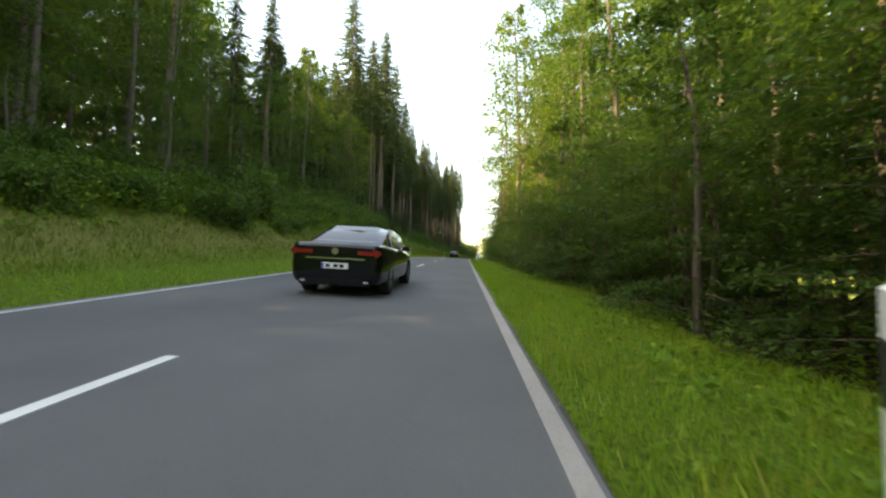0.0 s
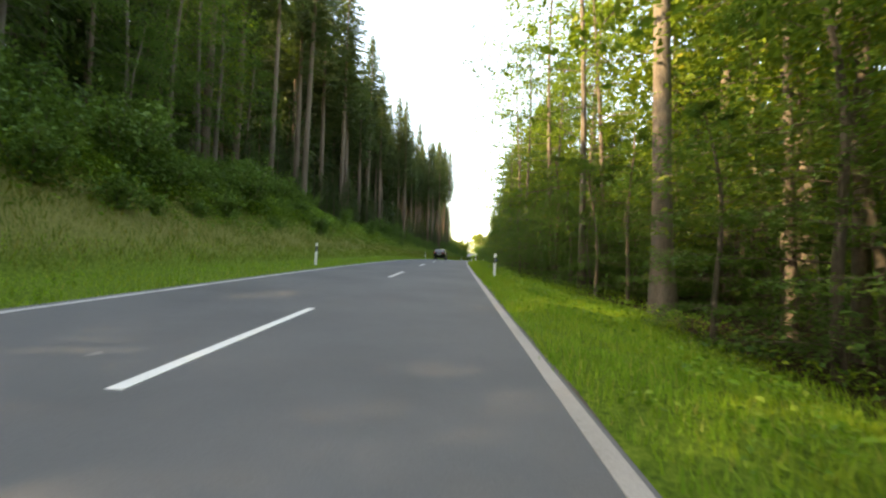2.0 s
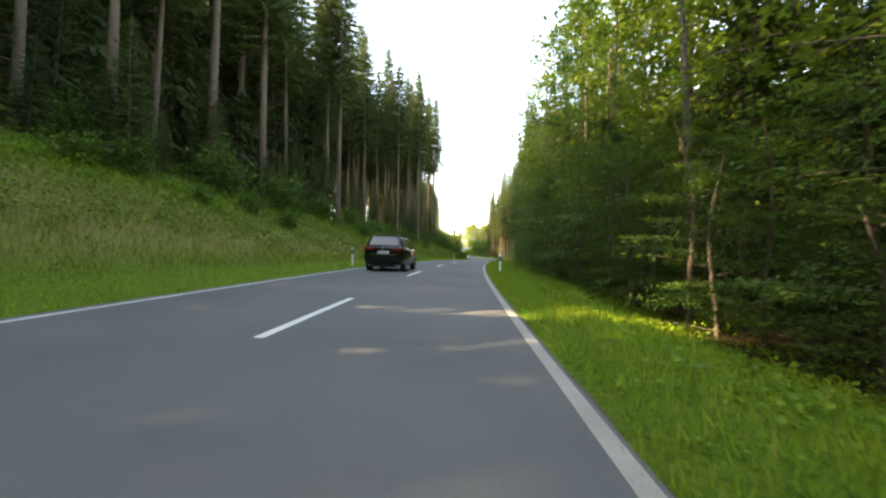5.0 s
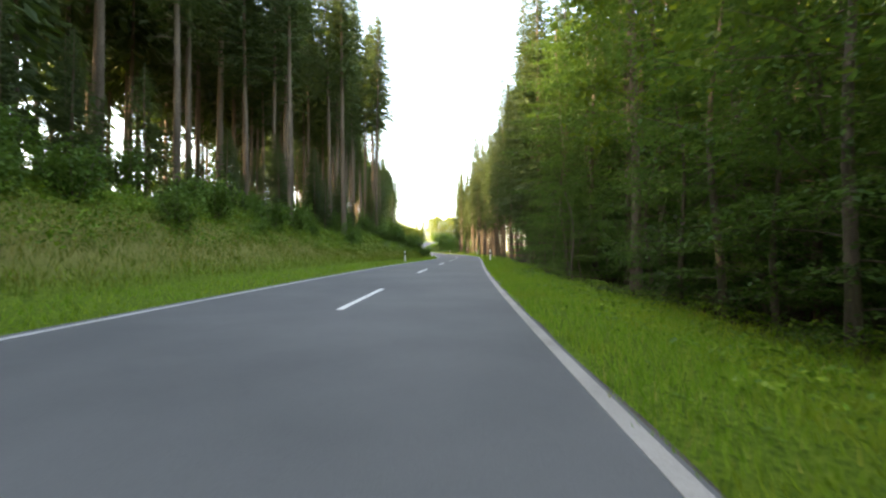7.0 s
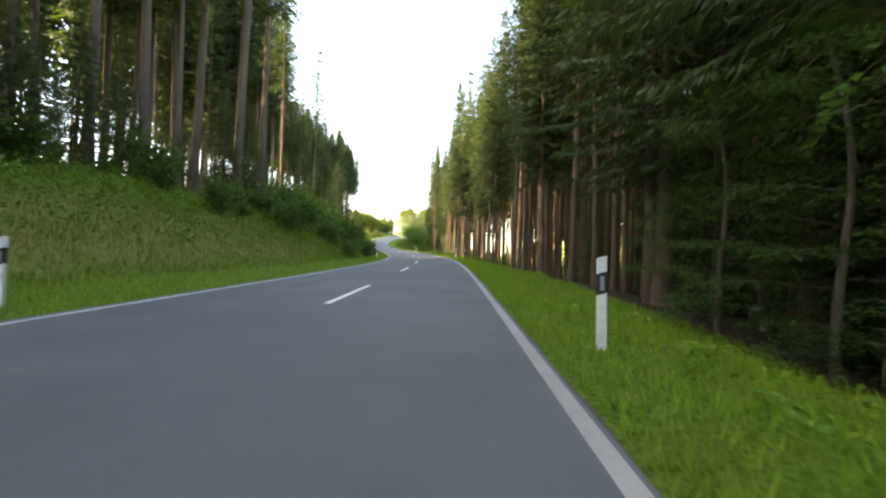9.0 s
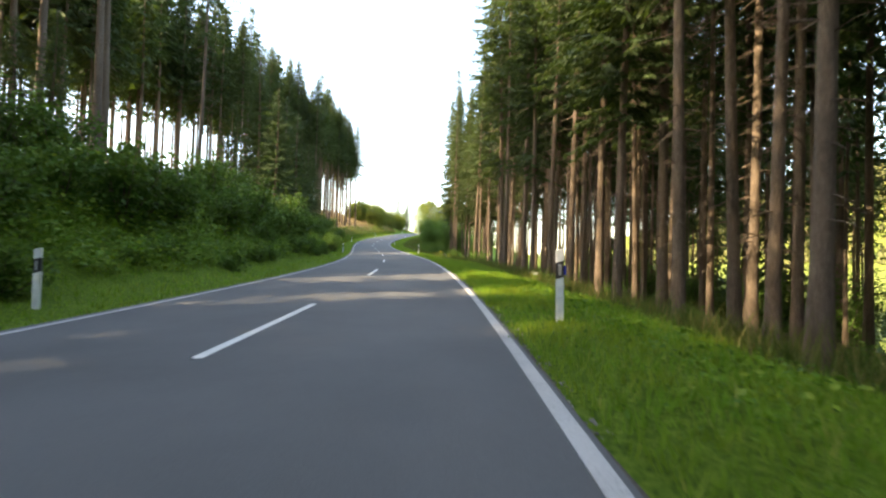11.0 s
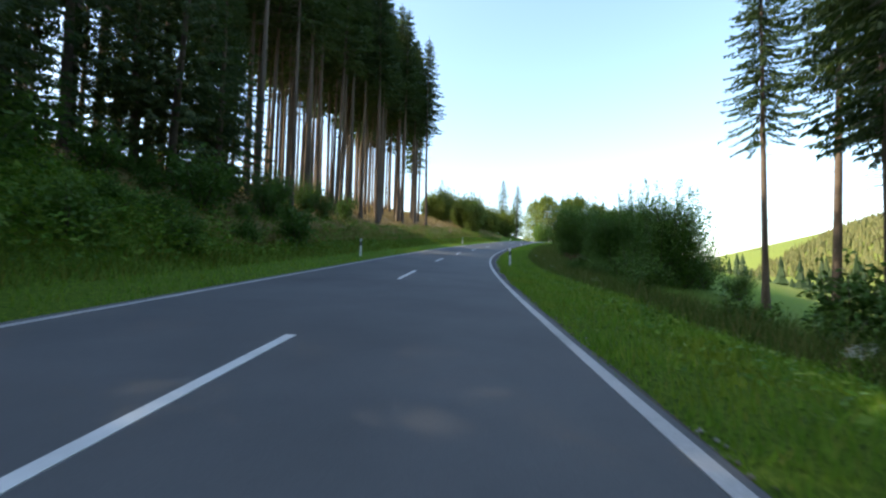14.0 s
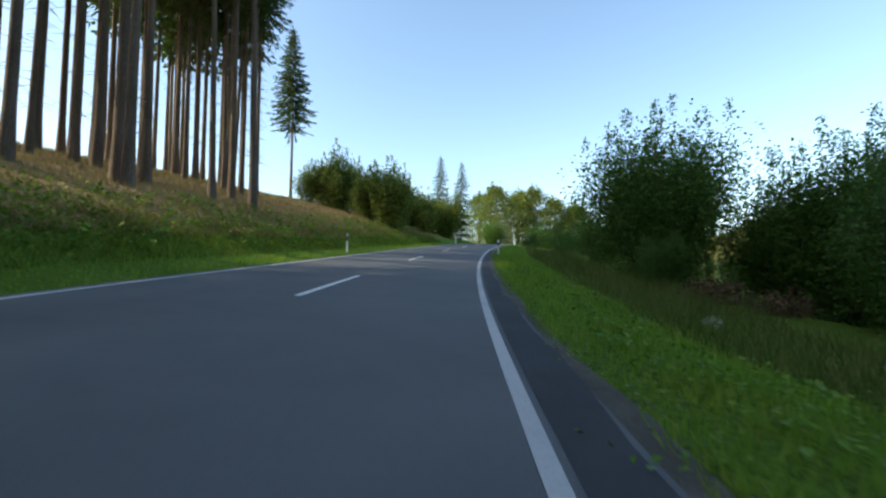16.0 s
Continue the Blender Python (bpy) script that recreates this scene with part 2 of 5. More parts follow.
# ---- mesh helpers ----
def mesh_of(name, verts, faces, mat, smooth_shade=False):
    me = bpy.data.meshes.new(name)
    me.from_pydata(np.asarray(verts).tolist(), [], faces if isinstance(faces, list) else np.asarray(faces).tolist())
    for m in (mat if isinstance(mat, list) else [mat]):
        me.materials.append(m)
    if smooth_shade:
        me.polygons.foreach_set("use_smooth", [True] * len(me.polygons))
    me.update()
    return me

def piece(name, verts, faces, mat, parent=None, label="", smooth_shade=False):
    ob = new(name, mesh_of(name, verts, faces, mat, smooth_shade))
    if parent is not None:
        ob.parent = parent
    return tagged(ob, label) if label else ob

def part(name, bm, mat, parent=None, label="", smooth_shade=False):
    me = bpy.data.meshes.new(name)
    bm.to_mesh(me)
    bm.free()
    me.materials.append(mat)
    if smooth_shade:
        me.polygons.foreach_set("use_smooth", [True] * len(me.polygons))
    ob = new(name, me)
    if parent is not None:
        ob.parent = parent
    return tagged(ob, label) if label else ob

def empty(name, label, category, group="", kind=""):
    return tagged(new(name), label, category, group, kind)

def grid_faces(rows, cols):
    i = np.arange(rows - 1)[:, None] * cols + np.arange(cols - 1)[None, :]
    return np.stack([i, i + 1, i + cols + 1, i + cols], -1).reshape(-1, 4)

# ---- ground: one sheet out to the horizon ----
def ground_material():
    m, n, l, b = material("forest_ground")
    at = n.new("ShaderNodeAttribute")
    at.attribute_name = "cover"
    sep = n.new("ShaderNodeSeparateColor")
    l.new(at.outputs["Color"], sep.inputs["Color"])
    co = n.new("ShaderNodeTexCoord")
    big = node(n, "ShaderNodeTexNoise", Scale=0.5, Detail=8.0, Roughness=0.65)
    small = node(n, "ShaderNodeTexNoise", Scale=14.0, Detail=8.0, Roughness=0.8)
    for t in (big, small):
        l.new(co.outputs["Object"], t.inputs["Vector"])
    grass = ramp(n, [(0.36, (0.030, 0.060, 0.008)), (0.5, (0.095, 0.165, 0.016)), (0.64, (0.19, 0.25, 0.035))])
    litter = ramp(n, [(0.3, (0.022, 0.016, 0.010)), (0.55, (0.055, 0.038, 0.022)), (0.75, (0.10, 0.075, 0.04))])
    straw = ramp(n, [(0.3, (0.17, 0.115, 0.05)), (0.5, (0.30, 0.21, 0.10)), (0.75, (0.40, 0.29, 0.16))])
    meadow = ramp(n, [(0.3, (0.10, 0.13, 0.025)), (0.6, (0.16, 0.19, 0.04)), (0.8, (0.22, 0.22, 0.06))])
    for r, t in ((grass, small), (litter, small), (straw, small), (meadow, big)):
        l.new(t.outputs["Fac"], r.inputs["Fac"])
    c = mixed(n, l, sep.outputs[0], grass.outputs["Color"], litter.outputs["Color"])
    c = mixed(n, l, sep.outputs[1], c, straw.outputs["Color"])
    c = mixed(n, l, sep.outputs[2], c, meadow.outputs["Color"])
    l.new(c, b.inputs["Base Color"])
    b.inputs["Roughness"].default_value = 0.95
    b.inputs["Specular IOR Level"].default_value = 0.1
    bm = node(n, "ShaderNodeBump", Strength=0.7, Distance=0.08)
    l.new(small.outputs["Fac"], bm.inputs["Height"])
    l.new(bm.outputs["Normal"], b.inputs["Normal"])
    return m

gs = np.concatenate([[-3000, -1500, -700, -350], np.arange(-180, -20, 16), np.arange(-20, 345, 1.5), np.arange(345, 460, 5), np.arange(470, 900, 30), [1000, 1300, 1700, 2300, 3200]])
half_o = np.concatenate([np.arange(3.3, 6, 0.45), np.arange(6, 15, 0.75), np.arange(15, 30, 2), np.arange(30, 60, 5), [60, 70, 85, 100, 125, 150, 185, 220, 260, 300, 350, 400, 460, 520, 580, 640, 720, 900, 1300, 2000, 3000]])
go = np.concatenate([-half_o[::-1], [0], half_o])
SG, OG = np.meshgrid(gs, go, indexing="ij")
gv = ground_at(SG.ravel(), OG.ravel())
ground = tagged(new("ground", mesh_of("ground", gv, grid_faces(len(gs), len(go)), ground_material(), True)), "grassy roadside banks and leaf-littered forest floor", "ground", kind="structure")
s_, o_ = SG.ravel(), OG.ravel()
a_ = np.abs(o_)
# Right of the road the dark litter also paints the shade under the edge branches.
litter = smooth(a_, 6.1, 7.3) * (o_ > 0) * (1 - smooth(s_, 255, 265)) * (1 - smooth(a_, 55, 70))
litter = np.maximum(litter, smooth(a_, 12.5, 14) * (o_ < 0) * (1 - smooth(s_, 262, 275)) * (1 - smooth(a_, 70, 90)))
straw = smooth(a_, 6.4, 8.2) * (o_ < 0) * smooth(s_, 264, 276) * (1 - smooth(s_, 352, 362)) * (1 - smooth(a_, 50, 60))
straw = np.maximum(straw, 0.45 * smooth(a_, 5.2, 6.5) * (1 - smooth(a_, 9, 11)) * (o_ < 0) * (s_ < 175))
meadow = smooth(a_ - 16 * (s_ < 262), 38, 48) * (o_ > 0) + smooth(a_, 60, 80) * (o_ < 0) + smooth(s_, 372, 385) * (a_ > 4)
cov = ground.data.color_attributes.new("cover", "FLOAT_COLOR", "POINT")
cov.data.foreach_set("color", np.stack([litter, straw, np.clip(meadow, 0, 1), np.ones_like(s_)], -1).astype(np.float32).ravel())

# ---- road ----
def strip(name, s, o_lo, o_hi, mat, dz, cols=2, parent=None, label="", thick=0.0):
    s = np.asarray(s, float)
    f = np.linspace(0, 1, cols)
    lo, hi = (np.broadcast_to(np.asarray(v, float), s.shape) for v in (o_lo, o_hi))
    O = lo[:, None] + (hi - lo)[:, None] * f[None, :]
    v = road_at(np.repeat(s, cols), O.ravel(), dz)
    faces = grid_faces(len(s), cols).tolist()
    if thick:
        n = len(v)
        ring = [r * cols for r in range(len(s))] + [(len(s) - 1) * cols + c for c in range(1, cols)] + [r * cols + cols - 1 for r in range(len(s) - 2, -1, -1)] + list(range(cols - 2, 0, -1))
        low = v[ring] - np.array([0, 0, thick])
        v = np.concatenate([v, low])
        m = len(ring)
        faces += [[ring[i], ring[(i + 1) % m], n + (i + 1) % m, n + i] for i in range(m)]
    return piece(name, v, faces, mat, parent, label)

rs = np.concatenate([np.arange(-150, -20, 10), np.arange(-20, 440, 1.0), np.arange(445, 700, 15)])
road = strip("road", rs, -3.42, np.interp(rs, EDGE_S, EDGE_W), ASPHALT, 0.0, 17, None, "", 0.3)
tagged(road, "grey two-lane asphalt country road with worn markings", "road", kind="structure")
old, fresh = rs[rs <= 168], rs[rs >= 168]
strip("edge_line", old, 3.09, 3.225, OLD_PAINT, 0.006, 2, road, "dirty grey-white edge line", 0.012)
strip("edge_line", fresh, 3.105, 3.225, EDGE_PAINT, 0.006, 2, road, "white edge line", 0.012)
strip("edge_line", rs, -3.24, -3.12, EDGE_PAINT, 0.006, 2, road, "worn white edge line", 0.012)
ps = np.arange(262, 330, 1.0)
strip("shoulder_patch", ps, 3.28, np.interp(ps, EDGE_S, EDGE_W) - 0.02 + 0.04 * np.sin(ps * 1.7), PATCH, 0.005, 4, road, "darker fresh asphalt strip along the edge")
gp = np.arange(-12, 345, 0.5)
we = np.interp(gp, EDGE_S, EDGE_W)
gravel = strip("gravel_shoulder", gp, we - 0.02, we + 0.03 + 0.05 * smooth(gp, 250, 268) + 0.02 * np.sin(gp * 2.3 + np.sin(gp)) + 0.12 * smooth(gp, 262, 285) + 0.05 * np.sin(gp * 0.9) * smooth(gp, 250, 268), GRAVEL, -0.01, 4)
tagged(gravel, "strip of dirt and loose gravel beside the asphalt", "gravel", kind="structure")
for k in range(-2, 34):
    s0 = 11.73 + 12 * k
    strip("centre_dash", np.linspace(s0, s0 + 4.0, 6), -0.06, 0.06, PAINT, 0.006, 2, road, "white centre dash", 0.012)

# old repairs and stains on the asphalt
TAR = surface("tar_repair", [(0.3, (0.045, 0.045, 0.047)), (0.7, (0.075, 0.074, 0.075))], 2.0, 0.7, 40.0, 0.3, 0.004)
STAIN = surface("pale_stain", [(0.3, (0.15, 0.15, 0.15)), (0.7, (0.24, 0.235, 0.23))], 4.0, 0.9, 40.0, 0.3, 0.003)

def blot(s0, o0, ls, lo, mat, name, label, seed):
    """An uneven flat patch on the road."""
    rng = np.random.default_rng(seed)
    n = 26
    a = np.linspace(0, 2 * np.pi, n, endpoint=False)
    r = 1 + 0.18 * np.sin(3 * a + rng.uniform(0, 6)) + 0.12 * np.sin(5 * a + rng.uniform(0, 6)) + rng.normal(size=n) * 0.05
    v = np.concatenate([road_at(s0 + ls * r * np.cos(a), o0 + lo * r * np.sin(a), 0.004), road_at([s0], [o0], 0.004)])
    piece(name, v, [[i, n, (i + 1) % n] for i in range(n)], mat, road, label)

for i, (s0, o0, ls, lo) in enumerate(((62.0, -1.15, 2.4, 0.14), (60.4, -1.5, 1.2, 0.10), (93.0, 1.0, 1.6, 0.10), (161.0, -1.8, 2.2, 0.12))):
    blot(s0, o0, ls, lo, TAR, "tar_patch", "dark tar repair", 40 + i)
for i, (s0, o0, k) in enumerate(((264.3, 0.9, 0.09), (263.6, 1.0, 0.08), (275.2, -0.9, 0.11), (274.3, -0.4, 0.07), (277.0, -2.2, 0.08), (285.5, 0.2, 0.10), (286.4, -1.2, 0.13), (288.0, -2.0, 0.10), (233.0, 0.6, 0.10), (36.5, -0.8, 0.08), (68.0, 0.2, 0.09))):
    blot(s0, o0, k * 0.9, k * 0.55, STAIN, "pale_spot", "pale worn spot", 60 + i)

# ---- plants: shapes ----
def tube(path, radii, sides):
    """A tapered tube along a path of points."""
    path, radii = np.asarray(path, float), np.asarray(radii, float)
    a = np.linspace(0, 2 * np.pi, sides, endpoint=False)
    way = np.gradient(path, axis=0)
    way /= np.linalg.norm(way, axis=1)[:, None] + 1e-9
    ref = np.where(np.abs(way[:, 2:3]) > 0.9, np.array([[1.0, 0, 0]]), np.array([[0, 0, 1.0]]))
    u = np.cross(way, ref)
    u /= np.linalg.norm(u, axis=1)[:, None] + 1e-9
    v = np.cross(way, u)
    pts = path[:, None] + radii[:, None, None] * (np.cos(a)[None, :, None] * u[:, None] + np.sin(a)[None, :, None] * v[:, None])
    n = len(path)
    i = np.arange(n - 1)[:, None] * sides
    j = np.arange(sides)[None, :]
    f = np.stack([i + j, i + (j + 1) % sides, i + sides + (j + 1) % sides, i + sides + j], -1).reshape(-1, 4)
    return pts.reshape(-1, 3), f

def joined(items):
    vs, fs, n = [], [], 0
    for v, f in items:
        vs.append(v)
        fs.append(np.asarray(f) + n)
        n += len(v)
    return np.concatenate(vs), np.concatenate(fs)

def diamonds(p, u, v, length, width):
    """Leaves: one pointed, slightly folded quad each, from p along u, with width along v."""
    length, width = np.asarray(length)[:, None], np.asarray(width)[:, None]
    n = np.cross(u, v)
    tip = p + u * length
    a = p + u * length * 0.45 + v * width * 0.5 + n * width * 0.12
    b = p + u * length * 0.45 - v * width * 0.5 + n * width * 0.12
    verts = np.stack([p, a, tip, b], 1).reshape(-1, 3)
    return verts, np.arange(len(p) * 4).reshape(-1, 4)

def unit(a):
    return a / (np.linalg.norm(a, axis=-1, keepdims=True) + 1e-9)

def leaf_frames(rng, n, flat, out=None):
    """Random leaf directions; flat: how near to level the leaves lie."""
    u = rng.normal(size=(n, 3))
    u[:, 2] *= 1 - flat
    u[:, 2] -= 0.25
    if out is not None:
        u += out * 0.8
    u = unit(u)
    nrm = rng.normal(size=(n, 3)) * (1 - flat) + np.array([0, 0, 1.0])
    v = unit(np.cross(nrm, u))
    return u, v

def trunk_path(rng, h, lean, wobble, steps):
    z = np.linspace(-0.4, h, steps)
    t = np.clip(z / h, 0, 1)
    ph = rng.uniform(0, 6.28, 4)
    x = lean * t * h * np.cos(ph[0]) + wobble * np.sin(t * 5 + ph[1]) * t
    y = lean * t * h * np.sin(ph[0]) + wobble * np.sin(t * 4 + ph[2]) * t
    return np.stack([x, y, z], -1)

def spruce_shape(seed, h, base, r0, reach, dead=34, twigs=8, gap=0.55, spray=1.0, per_whorl=(5, 8), slim=1.0):
    """A spruce: trunk with dead lower branches, whorls of drooping branches with hanging sprays of needles."""
    rng = np.random.default_rng(seed)
    path = trunk_path(rng, h, 0.006, 0.12, 14)
    rad = r0 * (1 - np.clip(path[:, 2] / h, 0, 1)) ** 0.75 + 0.02
    rad[0] *= 1.45
    rad[1] *= 1.02
    wood = [tube(path, rad, 9)]

    def centre(z):
        return np.array([np.interp(z, path[:, 2], path[:, 0]), np.interp(z, path[:, 2], path[:, 1]), z])

    if dead:
        for _ in range(dead):
            z = rng.uniform(2.5, base + 3.5)
            a = rng.uniform(0, 6.28)
            L = rng.uniform(0.5, 2.0) * (0.4 + 0.6 * z / base)
            c = centre(z)
            d = np.array([np.cos(a), np.sin(a), rng.uniform(-0.45, 0.05)])
            wood.append(tube(np.stack([c, c + d * L * 0.5, c + d * L + np.array([0, 0, -0.1 * L])]), [0.024, 0.016, 0.005], 3))
    P, U, V, LN, WD = [], [], [], [], []
    z = base
    while z < h - 0.25:
        t = (z - base) / (h - base)
        prof = (1 - t) ** 0.75 * (0.6 + 0.4 * min(1, t / 0.15)) + 0.04
        n = int(rng.integers(*per_whorl))
        a0 = rng.uniform(0, 6.28)
        for i in range(n):
            if t < 0.2 and rng.random() < 0.3:
                continue
            a = a0 + i * 6.283 / n + rng.normal() * 0.22
            L = reach * prof * rng.uniform(0.65, 1.2)
            out = np.array([np.cos(a), np.sin(a), 0])
            side = np.array([-np.sin(a), np.cos(a), 0])
            c = centre(z + rng.normal() * 0.15)
            droop = rng.uniform(0.25, 0.6) * (1 - 0.75 * t)
            m = max(3, int(twigs * min(1, L / 2.2)))
            k = np.linspace(0.15, 1.0, m)
            p = c + out * (k * L)[:, None] + np.array([0, 0, 1.0]) * (-(droop * L) * k ** 1.3 + 0.12 * L * k ** 3)[:, None]
            for sgn in (-1, 1):
                u = unit(out * 0.6 + side * sgn * rng.uniform(0.4, 1.0, m)[:, None] + np.array([0, 0, -1.0]) * rng.uniform(0.3, 1.3, m)[:, None])
                v = unit(np.cross(u, rng.normal(size=(m, 3)) * 0.6 + np.array([0, 0, 1.0])))
                P.append(p)
                U.append(u)
                V.append(v)
                LN.append(spray * (0.50 + 0.30 * (1 - k)) * rng.uniform(0.7, 1.3, m) * (0.55 + 0.2 * L))
                WD.append(slim * spray * rng.uniform(0.15, 0.30, m) * (0.75 + 0.12 * L))
            P.append(p[-1:])
            U.append(unit(out - np.array([0, 0, 0.35]))[None])
            V.append(side[None])
            LN.append(np.array([0.45 * spray]))
            WD.append(np.array([0.2 * spray]))
        z += gap * rng.uniform(0.75, 1.25) * (1.1 - 0.4 * t)
    P.append(np.array([path[-1] - [0, 0, 0.5]]))
    U.append(np.array([[0, 0, 1.0]]))
    V.append(np.array([[1.0, 0, 0]]))
    LN.append(np.array([0.9]))
    WD.append(np.array([0.12]))
    return joined(wood), diamonds(np.concatenate(P), np.concatenate(U), np.concatenate(V), np.concatenate(LN), np.concatenate(WD))

def broadleaf_shape(seed, h, low, r0, reach, leaves, leaf=0.2, crown_top=1.0, flat=0.72, limbs=34, spread=0.42, thin=0.16):
    """A forest broadleaf: trunk with limbs that carry level sprays of leaves."""
    rng = np.random.default_rng(seed)
    path = trunk_path(rng, h * 0.95, 0.012, 0.35, 14)
    rad = r0 * (1 - np.clip(path[:, 2] / h, 0, 1)) ** 0.8 + 0.025
    rad[0] *= 1.5
    rad[1] *= 1.05
    wood = [tube(path, rad, 9)]
    P, U, V, LN, WD = [], [], [], [], []
    per = max(6, leaves // limbs)
    for i in range(limbs):
        t = (i + rng.uniform(0, 1)) / limbs
        z = low + (h * 0.93 - low) * t ** 0.9
        a = i * 2.399 + rng.normal() * 0.4
        prof = np.sin(np.pi * np.clip(0.22 + 0.78 * t, 0, 1)) ** 0.6 * (1 if t < 0.8 else 0.85)
        L = reach * max(prof, 0.25) * rng.uniform(0.6, 1.15)
        out = np.array([np.cos(a), np.sin(a), 0])
        side = np.array([-np.sin(a), np.cos(a), 0])
        c = np.array([np.interp(z, path[:, 2], path[:, 0]), np.interp(z, path[:, 2], path[:, 1]), z])
        up = rng.uniform(-0.12, 0.25) + 0.55 * t
        k = np.linspace(0, 1, 5)
        limb = c + out * (k * L)[:, None] + np.array([0, 0, 1.0]) * (up * L * k - 0.18 * L * k ** 2)[:, None] + side * (0.1 * L * np.sin(k * 3 + a))[:, None]
        r = max(0.012, r0 * 0.17 * (1 - t) + 0.010)
        wood.append(tube(limb, r * (1 - k * 0.85), 4))
        m = int(per * rng.uniform(0.6, 1.4))
        kk = rng.uniform(0.18, 1.08, m) ** 0.8
        base = np.stack([np.interp(kk, k, limb[:, j]) for j in range(3)], -1)
        lat = rng.normal(size=m) * spread * L * (1.05 - 0.55 * kk)
        drop = rng.normal(size=m) * thin - 0.10 * np.abs(lat)
        # leaves gather in twigs: nudge them towards a few lines
        tw = np.round(kk * 7) / 7
        base += out * ((tw - kk) * L * 0.55)[:, None]
        p = base + side * lat[:, None] + np.array([0, 0, 1.0]) * drop[:, None]
        u, v = leaf_frames(rng, m, flat, out[None] + side[None] * np.sign(lat)[:, None] * 0.7)
        P.append(p); U.append(u); V.append(v)
        LN.append(leaf * rng.uniform(0.7, 1.5, m)); WD.append(leaf * rng.uniform(0.5, 0.85, m))
    cv = diamonds(np.concatenate(P), np.concatenate(U), np.concatenate(V), np.concatenate(LN), np.concatenate(WD))
    return joined(wood), cv

def shrub_shape(seed, h, r, leaves, leaf=0.11, stems=9, ragged=0.35, full=0.6, even=0.6, lobe=1.0):
    rng = np.random.default_rng(seed)
    wood, P, U, V, LN, WD = [], [], [], [], [], []
    lobes = []
    for i in range(stems):
        a = i * 2.399 + rng.normal() * 0.3
        d = r * rng.uniform(0.25, 0.8) * (i > 0)
        top = h * rng.uniform(even, 1.0) * (1 - 0.35 * (d / r) ** 2)
        k = np.linspace(0, 1, 4)
        stem = np.stack([np.cos(a) * d * k ** 0.8, np.sin(a) * d * k ** 0.8, -0.15 + (top + 0.1) * k], -1)
        wood.append(tube(stem, 0.03 * (h / 2) ** 0.6 * (1 - 0.8 * k), 4))
        lobes.append((stem, lobe * r * rng.uniform(0.35, 0.55), top))
    m = leaves // stems
    for stem, w, top in lobes:
        k = rng.beta(2.2, 1.3, m)
        c = np.stack([np.interp(k, np.linspace(0, 1, 4), stem[:, j]) for j in range(3)], -1)
        d = unit(rng.normal(size=(m, 3)))
        rad = w * rng.beta(2.5, 1.2, m) * (1 + ragged * np.sin(d[:, 0] * 5 + d[:, 1] * 4 + top * 3)) * (1.15 - full * k)
        p = c + d * rad[:, None]
        p[:, 2] = np.maximum(p[:, 2], 0.03 + 0.1 * rng.random(m))
        u, v = leaf_frames(rng, m, 0.35, d)
        P.append(p); U.append(u); V.append(v)
        LN.append(leaf * rng.uniform(0.7, 1.6, m)); WD.append(leaf * rng.uniform(0.5, 0.9, m))
        # thin shoots that break the outline
        q = int(m * 0.05)
        kz = rng.uniform(0.0, 1.0, q)
        sp = stem[-1] + np.stack([rng.normal(size=q) * 0.06, rng.normal(size=q) * 0.06, kz * h * 0.11 + w * 0.4], -1)
        u, v = leaf_frames(rng, q, 0.2)
        P.append(sp); U.append(u); V.append(v); LN.append(leaf * rng.uniform(0.6, 1.2, q)); WD.append(leaf * rng.uniform(0.4, 0.7, q))
    cv = diamonds(np.concatenate(P), np.concatenate(U), np.concatenate(V), np.concatenate(LN), np.concatenate(WD))
    return joined(wood), cv

class Kind:
    """A kind of plant: some shapes, each built once with its parts, then copied."""
    def __init__(self, name, label, category, group, wood_name, wood_mat, crown_name, crown_mat, shapes):
        self.name, self.label, self.category, self.group, self.n = name, label, category, group, 0
        self.meshes = []
        for (wv, wf), (cv, cf) in shapes:
            parts = []
            if wood_name == "trunk":
                # the trunk is the first tube, of 14 rings of 9; the rest are branches
                cut, fcut = 14 * 9, 13 * 9
                parts.append(("trunk", mesh_of("trunk", wv[:cut], wf[:fcut], wood_mat, True), ""))
                if len(wf) > fcut:
                    parts.append(("branchwork", mesh_of("branchwork", wv[cut:], wf[fcut:] - cut, wood_mat, True), "stuff"))
            else:
                parts.append((wood_name, mesh_of(wood_name, wv, wf, wood_mat, True), "stuff"))
            parts.append((crown_name, mesh_of(crown_name, cv, cf, crown_mat), "stuff"))
            self.meshes.append(parts)
        self.made = [None] * len(shapes)

    def put(self, s, o, scale=1.0, tall=1.0, variant=None, label=""):
        rng = random.Random(int(s * 977 + o * 131 + len(self.name) * 7))
        i = self.n % min(4, len(self.meshes)) if variant is None else variant
        self.n += 1
        p = ground_at(s, o)
        rot = Euler((rng.gauss(0, 0.012), rng.gauss(0, 0.012), rng.uniform(0, 6.28)))
        m = Matrix.LocRotScale(Vector((float(p[0]), float(p[1]), float(p[2]))), rot, Vector((scale, scale, scale * tall)))
        src = self.made[i]
        if src is None:
            ob = self.made[i] = empty(self.name, self.label, self.category, self.group)
            for name, me, kind in self.meshes[i]:
                tagged(new(name, me), kind=kind).parent = ob
            ob.matrix_basis = m
        else:
            keep = src.scale.copy()
            src.scale = (1, 1, 1)
            ob = copy_thing(src, m)
            src.scale = keep
        return tagged(ob, label) if label else ob

